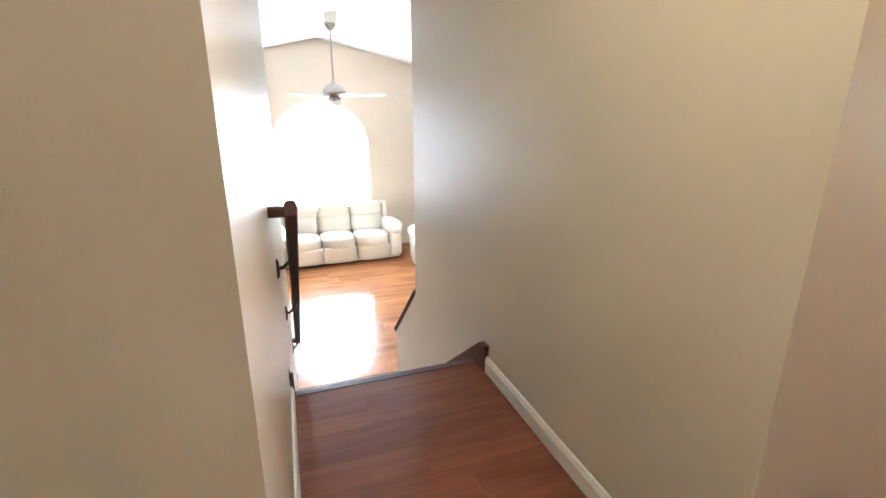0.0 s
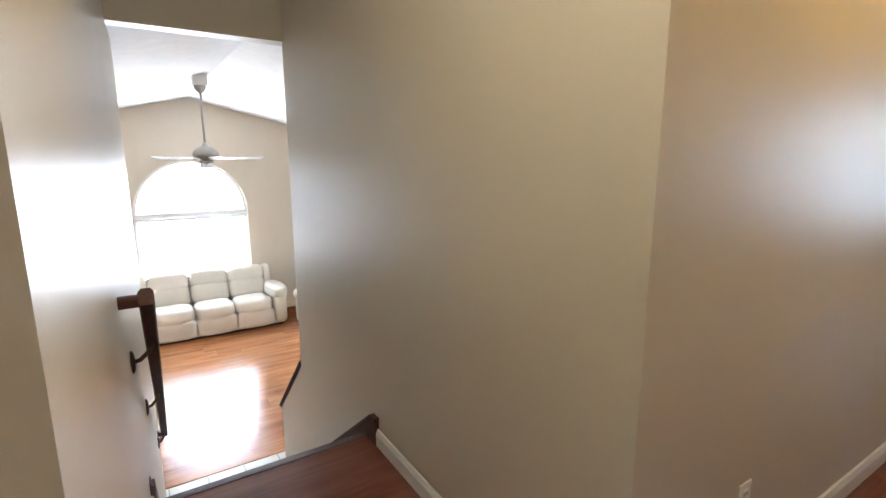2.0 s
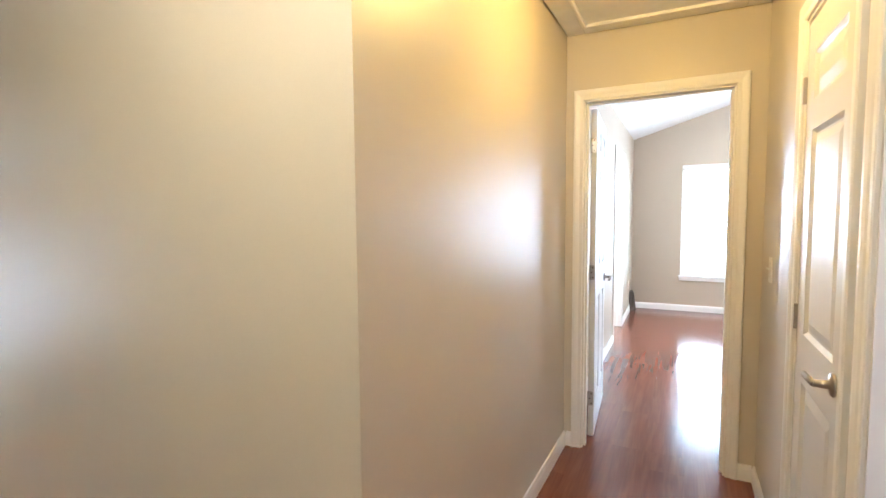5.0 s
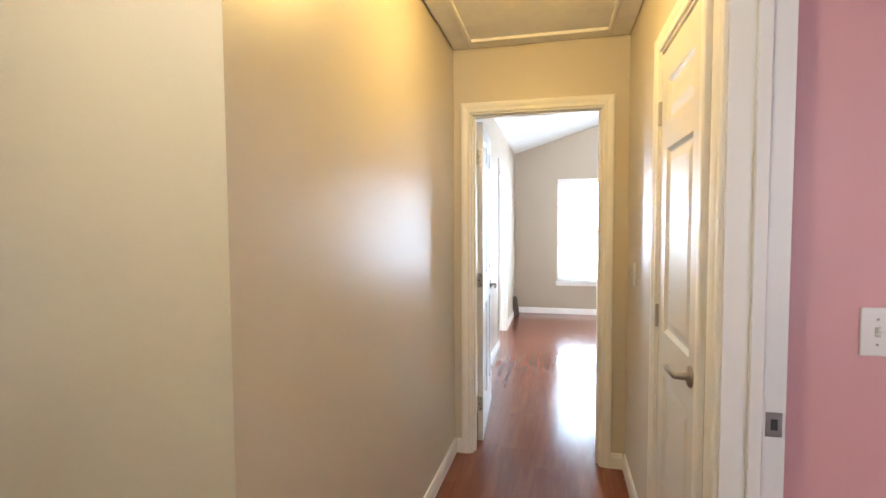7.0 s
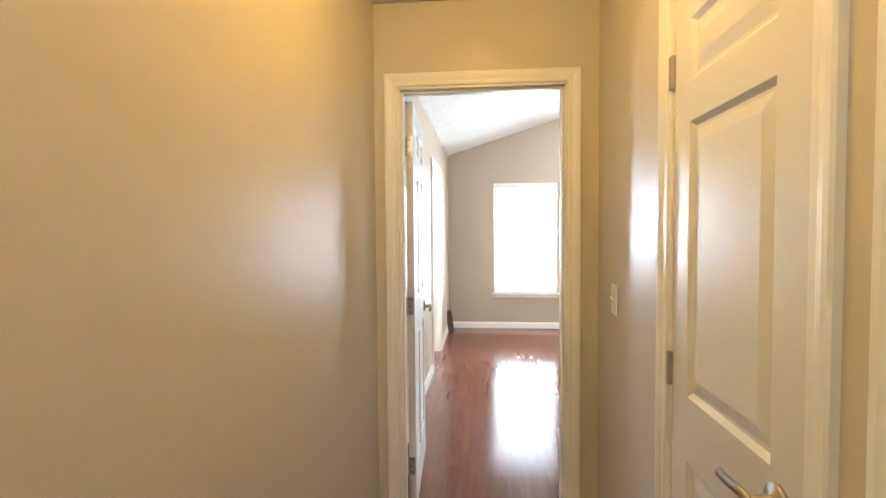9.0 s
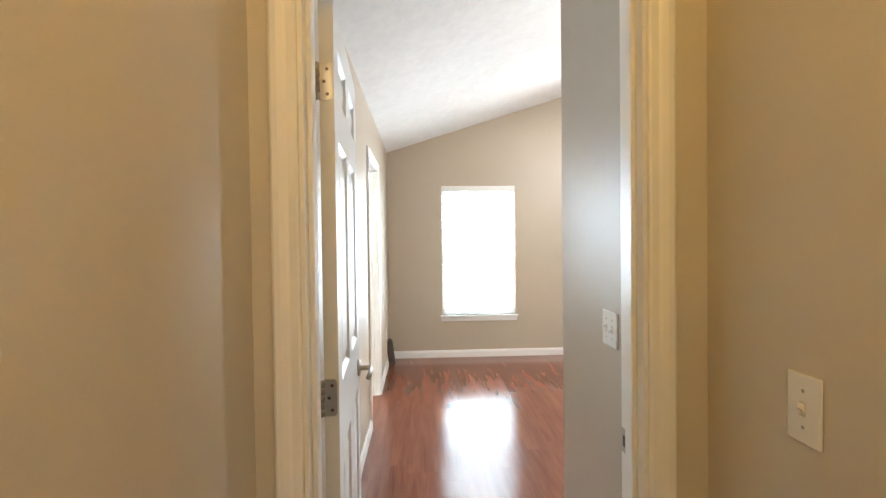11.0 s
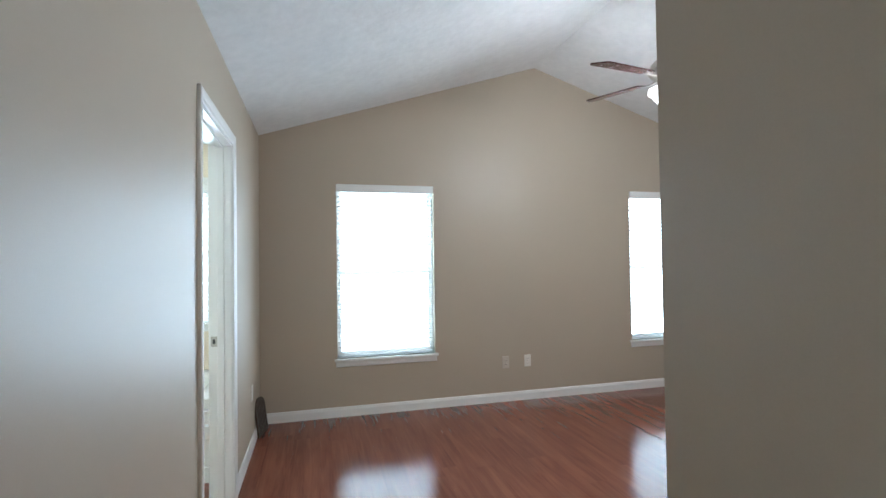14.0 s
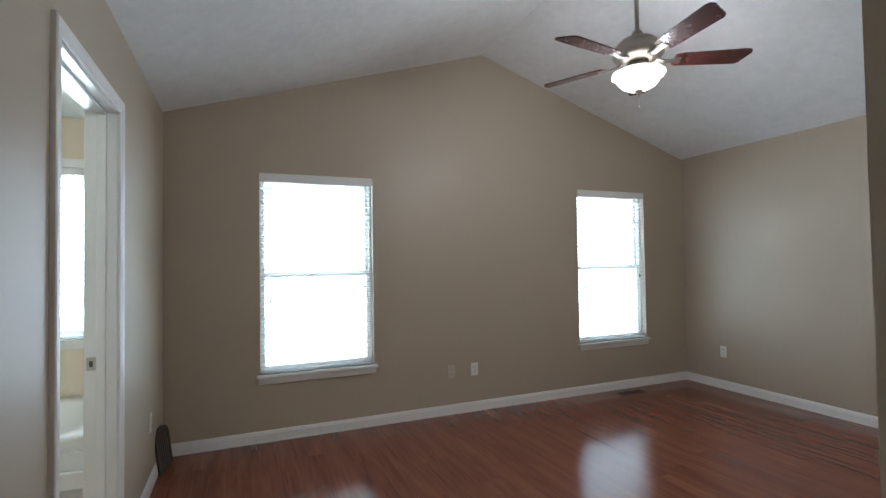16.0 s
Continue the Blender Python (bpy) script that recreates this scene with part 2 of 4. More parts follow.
def lathe(profile, steps=32, lobes=0, depth=0.0):
    """A turned shape from (radius, z) pairs, with optional soft lobes."""
    bm = bmesh.new()
    rings = []
    for r, z in profile:
        rings.append([bm.verts.new((r * (1 + depth * abs(math.cos(lobes * a / 2))) * math.cos(a), r * (1 + depth * abs(math.cos(lobes * a / 2))) * math.sin(a), z)) for a in (2 * math.pi * i / steps for i in range(steps))])
    for lo, hi in zip(rings, rings[1:]):
        for i in range(steps):
            j = (i + 1) % steps
            bm.faces.new((lo[i], lo[j], hi[j], hi[i]))
    bm.faces.new(rings[0])
    bm.faces.new(rings[-1])
    return bm


def sweep(path, outline):
    """An outline (across, up) drawn along a path of points, square to it."""
    bm = bmesh.new()
    rings = []
    pts = [Vector(p) for p in path]
    for i, p in enumerate(pts):
        d = (pts[min(i + 1, len(pts) - 1)] - pts[max(i - 1, 0)]).normalized()
        side = d.cross(Vector((0, 0, 1)))
        side = side.normalized() if side.length > 1e-4 else Vector((1, 0, 0))
        up = side.cross(d)
        rings.append([bm.verts.new(p + side * a + up * b) for a, b in outline])
    k = len(outline)
    for lo, hi in zip(rings, rings[1:]):
        for i in range(k):
            bm.faces.new((lo[i], lo[(i + 1) % k], hi[(i + 1) % k], hi[i]))
    bm.faces.new(rings[0])
    bm.faces.new(rings[-1][::-1])
    return bm


def wall_mesh(axis, d0, d1, u0, u1, z0, z1, holes=()):
    """A thick upright wall with rectangular holes (u from, u to, z from, z to). axis: the way it faces."""
    us = sorted({u0, u1, *[h[0] for h in holes], *[h[1] for h in holes]})
    zs = sorted({z0, z1, *[h[2] for h in holes], *[h[3] for h in holes]})
    us, zs = [u for u in us if u0 <= u <= u1], [z for z in zs if z0 <= z <= z1]
    def solid(i, j):
        if not (0 <= i < len(us) - 1 and 0 <= j < len(zs) - 1):
            return False
        u, z = (us[i] + us[i + 1]) / 2, (zs[j] + zs[j + 1]) / 2
        return not any(h[0] < u < h[1] and h[2] < z < h[3] for h in holes)
    bm, made = bmesh.new(), {}
    def v(u, d, z):
        key = (round(u, 5), round(d, 5), round(z, 5))
        if key not in made:
            made[key] = bm.verts.new((d, u, z) if axis == "x" else (u, d, z))
        return made[key]
    for i in range(len(us) - 1):
        for j in range(len(zs) - 1):
            if not solid(i, j):
                continue
            a, b, c, e = us[i], us[i + 1], zs[j], zs[j + 1]
            for d in (d0, d1):
                bm.faces.new((v(a, d, c), v(b, d, c), v(b, d, e), v(a, d, e)))
            for (di, dj, p, q) in ((-1, 0, (a, c), (a, e)), (1, 0, (b, c), (b, e)), (0, -1, (a, c), (b, c)), (0, 1, (a, e), (b, e))):
                if not solid(i + di, j + dj):
                    bm.faces.new((v(p[0], d0, p[1]), v(q[0], d0, q[1]), v(q[0], d1, q[1]), v(p[0], d1, p[1])))
    return bm


# ---- large structure: upper floor ----
DOOR_B = (-0.262, 0.474, 2.030)     # bedroom doorway: y from, to, height
CLOSET = (1.824, 2.372, 2.030)
PINK = (0.87, 1.63, 2.025)
BATH = (5.80, 6.57, 2.052)
LEFT_A, LEFT_B = (0.213, 0.62), (0.306, 3.90)   # line of the stair's left wall

def north(x):
    """The hall's north wall runs slightly out of square."""
    return HALL_N - 0.040 * (x - STAIR_R) / (HALL_E - STAIR_R)


setting("wall_hall_north", prism([(STAIR_R, HALL_N), (HALL_E, north(HALL_E)), (HALL_E, HALL_N + 0.11), (STAIR_R, HALL_N + 0.11)], "z", 0, HALL_Z), "hall_paint", "beige satin painted hall wall with warm lamplight on it", "wall")
setting("wall_stair_right", wall_mesh("x", STAIR_R, STAIR_R + 0.10, HALL_N + 0.11, LR_S - 0.02, LOW, HALL_Z), "hall_paint", "tall beige painted wall beside the stairs", "wall")
setting("wall_knee", prism([(LR_S - 0.02, LOW), (3.93, LOW), (3.93, -0.735), (LR_S - 0.02, -0.125)], "x", STAIR_R, STAIR_R + 0.10), "hall_paint", "low sloping beige wall at the foot of the stairs", "wall")
setting("wall_stair_left", prism([LEFT_A, (LEFT_B[0], LEFT_B[1]), (LEFT_B[0] - 0.11, LEFT_B[1]), (LEFT_A[0] - 0.11, LEFT_A[1] + 0.11), (LEFT_A[0] - 0.11, LEFT_A[1])], "z", LOW, 2.60), "hall_paint", "beige painted wall beside the stairs with a rail", "wall")
setting("wall_hall_north_west", wall_mesh("y", HALL_N, HALL_N + 0.11, HALL_W, LEFT_A[0] - 0.11, 0, HALL_Z), "hall_paint", "beige satin painted wall at the stair head", "wall")
setting("wall_hall_west", wall_mesh("x", HALL_W - 0.1, HALL_W, HALL_S - 0.12, HALL_N + 0.11, 0, HALL_Z), "hall_paint", "plain beige wall closing the hall", "wall")
setting("wall_hall_south", wall_mesh("y", HALL_S - 0.115, HALL_S, HALL_W, HALL_E, 0, HALL_Z, [(*CLOSET[:2], -1, CLOSET[2]), (*PINK[:2], -1, PINK[2])]), "hall_paint", "beige satin hall wall with two doorways", "wall")
setting("wall_hall_east", wall_mesh("x", HALL_E, HALL_E + 0.115, HALL_S - 0.115, HALL_N + 0.11, 0, 2.85, [(*DOOR_B[:2], -1, DOOR_B[2])]), "hall_paint", "beige wall with the bedroom doorway in it", "wall")
setting("header_stairs", box(0.19, STAIR_R + 0.11, 3.25, 3.37, 2.05, 2.62), "hall_paint", "beige painted header over the stairs", "wall")
setting("ceiling_hall", box(HALL_W - 0.1, HALL_E, HALL_S - 0.115, HALL_N + 0.11, HALL_Z, HALL_Z + 0.1), "ceiling", "textured white hall ceiling", "ceiling")
setting("ceiling_stairs", box(0.1, STAIR_R + 0.1, HALL_N + 0.11, 3.25, HALL_Z, HALL_Z + 0.1), "ceiling", "textured white ceiling over the stairs", "ceiling")

# bedroom
EW = BED_E + 0.14
bm = wall_mesh("x", BED_E, EW, BED_S - 0.12, 2.6, 0, EAVE, [(a, b, *WIN_Z) for a, b in WIN] + [(1.0, 1.72, 0.87, 2.02)])
merge(bm, prism([(BED_S - 0.12, EAVE), (BED_N + 0.12, EAVE), (BED_N + 0.12, EAVE + 0.02), (RIDGE_Y, RIDGE_Z + 0.06), (BED_S - 0.12, EAVE + 0.02)], "x", BED_E, EW))
setting("wall_bedroom_east", bm, "bed_paint", "taupe painted gable wall with two windows", "wall")
setting("wall_bedroom_north", wall_mesh("y", BED_N, BED_N + 0.115, HALL_E + 0.115, BED_E, 0, EAVE + 0.05, [(*BATH[:2], -1, BATH[2])]), "bed_paint", "taupe painted wall with the bathroom doorway", "wall")
setting("wall_bedroom_south", wall_mesh("y", BED_S - 0.12, BED_S, BED_W - 0.1, BED_E, 0, EAVE + 0.05), "bed_paint", "taupe painted bedroom wall", "wall")
setting("wall_bedroom_entry", prism([(HALL_E + 0.115, 0), (BED_W, 0), (BED_W, 2.85), (HALL_E + 0.115, 2.85)], "y", -0.50, -0.39), "bed_paint", "taupe painted wall beside the bedroom entry", "wall")
bm = wall_mesh("x", BED_W - 0.11, BED_W, BED_S, -0.50, 0, EAVE)
merge(bm, prism([(BED_S, EAVE), (-0.50, EAVE), (-0.50, 2.83), (RIDGE_Y, RIDGE_Z + 0.06), (BED_S, EAVE + 0.02)], "x", BED_W - 0.11, BED_W))
setting("wall_bedroom_west", bm, "bed_paint", "plain taupe wall closing the bedroom", "wall")
SL = (RIDGE_Z - EAVE) / (BED_N - RIDGE_Y)
bm = prism([(BED_N + 0.115, EAVE - SL * 0.115), (RIDGE_Y, RIDGE_Z), (RIDGE_Y, RIDGE_Z + 0.12), (BED_N + 0.115, EAVE + 0.12)], "x", HALL_E + 0.115, BED_E + 0.02)
merge(bm, prism([(BED_S - 0.1, EAVE - SL * 0.1), (RIDGE_Y, RIDGE_Z), (RIDGE_Y, RIDGE_Z + 0.12), (BED_S - 0.1, EAVE + 0.12)], "x", BED_W - 0.11, BED_E + 0.02))
setting("ceiling_bedroom", bm, "ceiling", "white stomp-textured vaulted bedroom ceiling", "ceiling")

# bathroom behind its doorway
setting("wall_bath_west", wall_mesh("x", 4.9, 5.0, BED_N + 0.115, 2.6, 0, EAVE), "bath_paint", "tan bathroom wall", "wall")
setting("wall_bath_north", wall_mesh("y", 2.6, 2.7, 4.9, EW, 0, EAVE), "bath_paint", "tan bathroom wall", "wall")
setting("wall_bath_east", wall_mesh("x", BED_E - 0.02, BED_E, BED_N + 0.115, 2.6, 0, 2.36, [(1.0, 1.72, 0.87, 2.02)]), "bath_paint", "tan bathroom wall with a window over the tub", "wall")
setting("wall_bath_south", wall_mesh("y", BED_N + 0.115, BED_N + 0.125, 5.0, BED_E - 0.02, 0, 2.36, [(BATH[0] - 0.06, BATH[1] + 0.06, -1, BATH[2] + 0.06)]), "bath_paint", "tan bathroom wall around the doorway", "wall")
setting("ceiling_bath", box(5.0, BED_E - 0.02, BED_N + 0.125, 2.6, 2.36, 2.42), "ceiling", "white bathroom ceiling", "ceiling")

# pink room and closet
setting("wall_pink_east", wall_mesh("x", 1.70, 1.735, -3.6, HALL_S - 0.115, 0, HALL_Z), "pink_paint", "pink painted bedroom wall with a light switch", "wall")
setting("wall_pink_south", wall_mesh("y", -3.7, -3.6, -1.6, 1.735, 0, HALL_Z), "pink_paint", "pink painted bedroom wall", "wall")
# the opening is made up, unseen, and lets the added lamp in
setting("wall_pink_west", wall_mesh("x", -1.7, -1.6, -3.7, HALL_S - 0.115, 0, HALL_Z, [(-2.65, -1.75, 0.8, 2.1)]), "pink_paint", "pink painted closing wall with an added, unseen window opening", "wall")
setting("wall_pink_north", wall_mesh("y", HALL_S - 0.125, HALL_S - 0.115, -1.6, 1.685, 0, HALL_Z, [(PINK[0] - 0.06, 1.69, -1, PINK[2] + 0.06)]), "pink_paint", "pink painted wall around the doorway", "wall")
setting("ceiling_pink", box(-1.7, 1.735, -3.7, HALL_S - 0.115, HALL_Z, HALL_Z + 0.1), "ceiling", "white ceiling of the pink room", "ceiling")
setting("floor_pink", box(-1.7, 1.735, -3.7, HALL_S - 0.06, -0.12, -0.003), "carpet", "grey carpet in the pink room", "floor")
setting("wall_closet", wall_mesh("y", HALL_S - 0.75, HALL_S - 0.70, 1.735, 2.6, 0, HALL_Z), "dark", "plain closet back wall", "wall")

# ---- large structure: living room, half a storey below ----
def lr_top(x):
    return LR_RZ - LR_SLOPE * abs(x - LR_RX)


AX0, AX1, SPRING = 0.325, 2.035, 0.45
ARC, ARX = (AX1 - AX0) / 2, (AX0 + AX1) / 2
bm = wall_mesh("y", LR_N, LR_N + 0.16, LR_W - 0.1, LR_E + 0.1, LOW, SPRING, [(AX0, AX1, -0.75, SPRING + 1)])
arc_pts = [(ARX - ARC * math.cos(math.pi * i / 36), SPRING + ARC * math.sin(math.pi * i / 36)) for i in range(37)]
merge(bm, prism([(LR_W - 0.1, SPRING), *arc_pts, (LR_E + 0.1, SPRING), (LR_E + 0.1, lr_top(LR_E + 0.1) + 0.05), (LR_RX, LR_RZ + 0.05), (LR_W - 0.1, lr_top(LR_W - 0.1) + 0.05)], "y", LR_N, LR_N + 0.16))
setting("wall_living_north", bm, "living_paint", "cream gable wall with an arched window", "wall")
setting("wall_living_west", wall_mesh("x", LR_W - 0.1, LR_W, LR_S, LR_N, LOW, lr_top(LR_W) + 0.06), "living_paint", "cream living room wall", "wall")
setting("wall_living_east", wall_mesh("x", LR_E, LR_E + 0.1, LR_S, LR_N, LOW, lr_top(LR_E) + 0.06), "living_paint", "cream living room wall", "wall")
setting("wall_living_south_west", prism([(LR_W, LOW), (0.19, LOW), (0.19, lr_top(0.19) + 0.1), (LR_W, lr_top(LR_W) + 0.1)], "y", LR_S - 0.02, LR_S + 0.09), "living_paint", "cream living room wall beside the stairs", "wall")
setting("wall_living_south_east", prism([(STAIR_R + 0.10, LOW), (LR_E, LOW), (LR_E, lr_top(LR_E) + 0.1), (STAIR_R + 0.10, lr_top(STAIR_R + 0.1) + 0.1)], "y", LR_S - 0.02, LR_S + 0.09), "living_paint", "cream living room wall beside the stairs", "wall")
bm = prism([(LR_W - 0.1, lr_top(LR_W - 0.1)), (LR_RX, LR_RZ), (LR_RX, LR_RZ + 0.1), (LR_W - 0.1, lr_top(LR_W - 0.1) + 0.1)], "y", 3.37, LR_N + 0.02)
merge(bm, prism([(LR_E + 0.1, lr_top(LR_E + 0.1)), (LR_RX, LR_RZ), (LR_RX, LR_RZ + 0.1), (LR_E + 0.1, lr_top(LR_E + 0.1) + 0.1)], "y", 3.37, LR_N + 0.02))
setting("ceiling_living", bm, "ceiling", "white textured vaulted living room ceiling", "ceiling")
setting("backdrop_sky_east", box(BED_E + 0.9, BED_E + 0.92, -5.5, 3.2, -1.9, 4.5), "white_sky", "hazy white sky outside the bedroom windows", "sky")
setting("backdrop_sky_north", box(-1.5, 4.0, LR_N + 0.9, LR_N + 0.92, -1.9, 4.0), "white_sky", "hazy white sky outside the arched window", "sky")
# glowing sheet added behind the pink room's made-up window
setting("backdrop_sky_west", box(-2.70, -2.68, -4.2, -0.6, -1.9, 4.0), "white_sky", "glowing white sheet outside the added pink room window", "sky")
setting("ground", box(-60, 90, -60, 90, -2.2, -1.9), "grass", "lawn outside the windows", "ground")

# ---- trim, doors and stairs ----
def structure(name, m, label, category):
    ob = thing(name, m, label, category)
    return tagged(ob, kind="structure")


CASE = [(0.005, 0.0), (0.005, 0.009), (0.010, 0.012), (0.026, 0.012), (0.033, 0.015), (0.046, 0.018), (0.058, 0.018), (0.064, 0.014), (0.064, 0.0)]


def casing(u0, u1, height, width=1.0):
    """Mitred moulding round an opening in the local x-z plane, proud towards -y."""
    bm = bmesh.new()
    rings = []
    for corner in range(4):
        ring = []
        for w, d in CASE:
            w *= width
            u = u0 - w if corner < 2 else u1 + w
            ring.append(bm.verts.new((u, -d, height + w if corner in (1, 2) else 0.0)))
        rings.append(ring)
    for lo, hi in zip(rings, rings[1:]):
        for i in range(len(CASE) - 1):
            bm.faces.new((lo[i], lo[i + 1], hi[i + 1], hi[i]))
    bm.faces.new(rings[0])
    bm.faces.new(rings[-1])
    return bm


def jamb(u0, u1, height, depth, stop):
    """The lining of an opening in the local x-z plane, from y = 0 to depth, with a door stop."""
    bm = box(u0 - 0.004, u0 + 0.006, -0.001, depth + 0.001, 0, height)
    box(u1 - 0.006, u1 + 0.004, -0.001, depth + 0.001, 0, height, bm=bm)
    box(u0 - 0.004, u1 + 0.004, -0.001, depth + 0.001, height - 0.006, height + 0.004, bm=bm)
    a, b = stop
    box(u0 + 0.006, u0 + 0.018, a, b, 0, height - 0.006, 0.002, bm=bm)
    box(u1 - 0.018, u1 - 0.006, a, b, 0, height - 0.006, 0.002, bm=bm)
    box(u0 + 0.018, u1 - 0.018, a, b, height - 0.018, height - 0.006, 0.002, bm=bm)
    return bm


def door_frame(name, m, u0, u1, height, depth, stop, label, back=True, strike=None, width=1.0):
    f = structure(name, m, label, "door frame")
    part("jamb", jamb(u0, u1, height, depth, stop), "trim", f)
    part("casing", casing(u0, u1, height, width), "trim", f)
    if back:
        b = part("casing", casing(-u1, -u0, height), "trim", f)
        b.matrix_basis = pose(0, depth, 0, 0, 0, 180)
    if strike:
        u, y, z, inward = strike
        s = part("strike_plate", box(u - 0.001, u + inward * 0.0025, y - 0.017, y + 0.017, z - 0.029, z + 0.029, 0.0008), "nickel", f, "nickel strike plate")
        # no real hole: its shade is a near-black block on the plate
        part("latch_hole", box(u, u + inward * 0.0032, y - 0.007, y + 0.007, z - 0.013, z + 0.013), "slot", s)
    return f


def panel_mesh(x0, x1, z0, z1, thick):
    bm = bmesh.new()
    for face, sign in ((0.0, 1), (thick, -1)):
        rings = []
        for inset, d in ((0.0, 0.0), (0.004, 0.004), (0.012, 0.011), (0.020, 0.011), (0.046, 0.004), (0.050, 0.003)):
            y = face + sign * d
            rings.append([bm.verts.new((a, y, b)) for a, b in ((x0 + inset, z0 + inset), (x1 - inset, z0 + inset), (x1 - inset, z1 - inset), (x0 + inset, z1 - inset))])
        for lo, hi in zip(rings, rings[1:]):
            for i in range(4):
                bm.faces.new((lo[i], lo[(i + 1) % 4], hi[(i + 1) % 4], hi[i]))
        bm.faces.new(rings[-1])
    return bm


def lever(parent, x, z, y, out, way):
    """A lever handle on a round rose; out: -1 or 1 along y, way: -1 or 1 along x."""
    rose = lathe([(0.031, 0), (0.032, 0.004), (0.029, 0.009), (0.012, 0.012), (0.010, 0.040), (0.011, 0.046)], 24)
    bmesh.ops.transform(rose, matrix=pose(x, y, z, 90 if out < 0 else -90), verts=rose.verts)
    h = part("door_handle", rose, "nickel", parent, "brushed nickel lever handle", smooth=True)
    ring = [(0.008 * math.cos(a), 0.010 * math.sin(a)) for a in (2 * math.pi * i / 10 for i in range(10))]
    part("lever", sweep([(x, y + out * 0.046, z), (x + way * 0.03, y + out * 0.050, z + 0.002), (x + way * 0.075, y + out * 0.050, z - 0.001), (x + way * 0.112, y + out * 0.044, z - 0.008)], ring), "nickel", h, smooth=True)


def hinge(parent, z, t, side, wrap):
    """A butt hinge on the leaf's hinged edge: a round-cornered plate with screws, and a barrel of five knuckles."""
    r, w = 0.010, t - 0.004
    near, far = (0.0, w) if side < 0 else (t, t - w)
    way = 1 if far > near else -1
    outline = [(near, z - 0.045), (far - way * r, z - 0.045)]
    outline += [(far - way * r + way * r * math.sin(a), z - 0.045 + r - r * math.cos(a)) for a in (math.pi / 8 * i for i in range(1, 5))]
    outline += [(far - way * r + way * r * math.cos(a), z + 0.045 - r + r * math.sin(a)) for a in (math.pi / 8 * i for i in range(0, 5))]
    outline += [(near, z + 0.045)]
    h = part("hinge", prism(outline, "x", -0.0028, 0.0005), "nickel", parent, "satin nickel butt hinge")
    y = -0.005 if side < 0 else t + 0.005
    for i in range(5):
        k = z - 0.045 + 0.018 * i
        b = lathe([(0.0055, k + 0.0004), (0.007, k + 0.0014), (0.007, k + 0.0166), (0.0055, k + 0.0176)], 12)
        bmesh.ops.transform(b, matrix=pose(-0.004, y, 0), verts=b.verts)
        part("knuckle", b, "nickel", h, smooth=True)
    for dz, k in ((-0.030, 0.62), (0.0, 0.38), (0.030, 0.62)):
        b = lathe([(0.0042, 0.0), (0.0040, 0.0008), (0.0018, 0.0012), (0.0008, 0.0012)], 12)
        bmesh.ops.transform(b, matrix=pose(-0.0026, near + way * w * k, z + dz, 0, -90), verts=b.verts)
        part("screw", b, "bronze", h)
    if wrap:
        part("edge_plate", box(-0.0125, 0.0045, -0.0125, -0.0005, z - 0.043, z + 0.043, 0.0015), "nickel", h)
    return h


def panel_door(name, m, width, height, label, hinges, handle_z, way, columns=2, rows=((0.22, 0.86), (1.05, 1.675), (1.79, 1.912)), hinge_side=-1):
    """A moulded door leaf: x from 0 at the hinges to its free edge, y from 0 (front) to 0.035."""
    d = structure(name, m, label, "door")
    t = 0.035
    st, mid = 0.092, 0.10
    cols = [(st, width - st)] if columns == 1 else [(st, (width - mid) / 2), ((width + mid) / 2, width - st)]
    cells = [(a, b, c, e) for a, b in cols for c, e in rows]
    part("leaf", wall_mesh("y", 0, t, 0, width, 0.012, height, cells), "door", d)
    for c in cells:
        part("panel", panel_mesh(*c, t), "door", d)
    lever(d, width - 0.065, handle_z, 0.0, -1, way)
    lever(d, width - 0.065, handle_z, t, 1, way)
    part("latch_plate", box(width - 0.001, width + 0.0015, 0.005, 0.030, handle_z - 0.028, handle_z + 0.028, 0.0006), "nickel", d, "nickel latch plate")
    for z in hinges:
        hinge(d, z, t, hinge_side, columns == 1)
    return d


# bedroom doorway in the hall's end wall: local x runs along -y of the world
door_frame("door_frame_bedroom", pose(HALL_E, 0, 0, 0, 0, -90), -DOOR_B[1], -DOOR_B[0], DOOR_B[2], 0.115, (0.03, 0.07), "white moulded door casing, yellowed by warm light", strike=(0.256, 0.095, 0.93, -1), width=0.95)
panel_door("door_bedroom", pose(3.345, 0.430, 0, 0, 0, 3.6), 0.735, 2.012, "open white six-panel door with lever handle", (0.25, 1.035, 1.80), 0.93, -1, hinge_side=1)
door_frame("door_frame_closet", pose(0, HALL_S, 0, 0, 0, 180), -CLOSET[1], -CLOSET[0], CLOSET[2], 0.115, (0.045, 0.08), "white moulded closet door casing", back=False)
panel_door("door_closet", pose(CLOSET[1] - 0.008, HALL_S - 0.002, 0, 0, 0, 180), 0.532, 2.012, "closed narrow white three-panel closet door with lever handle", (0.25, 1.03, 1.80), 0.935, -1, columns=1, rows=((0.22, 0.825), (0.985, 1.655), (1.752, 1.900)))
door_frame("door_frame_pink_room", pose(0, HALL_S, 0, 0, 0, 180), -PINK[1], -PINK[0], PINK[2], 0.135, (0.055, 0.085), "white door casing of the pink room", back=False, strike=(-PINK[1] + 0.006, 0.112, 0.915, 1))
door_frame("door_frame_bath", pose(0, BED_N, 0), BATH[0], BATH[1], BATH[2], 0.115, (0.04, 0.075), "white moulded casing of the open bathroom doorway", strike=(BATH[1] - 0.006, 0.095, 0.925, -1))

BASE = [(0.0, 0.0), (0.015, 0.0), (0.015, 0.062), (0.011, 0.074), (0.008, 0.084), (0.0, 0.086)]


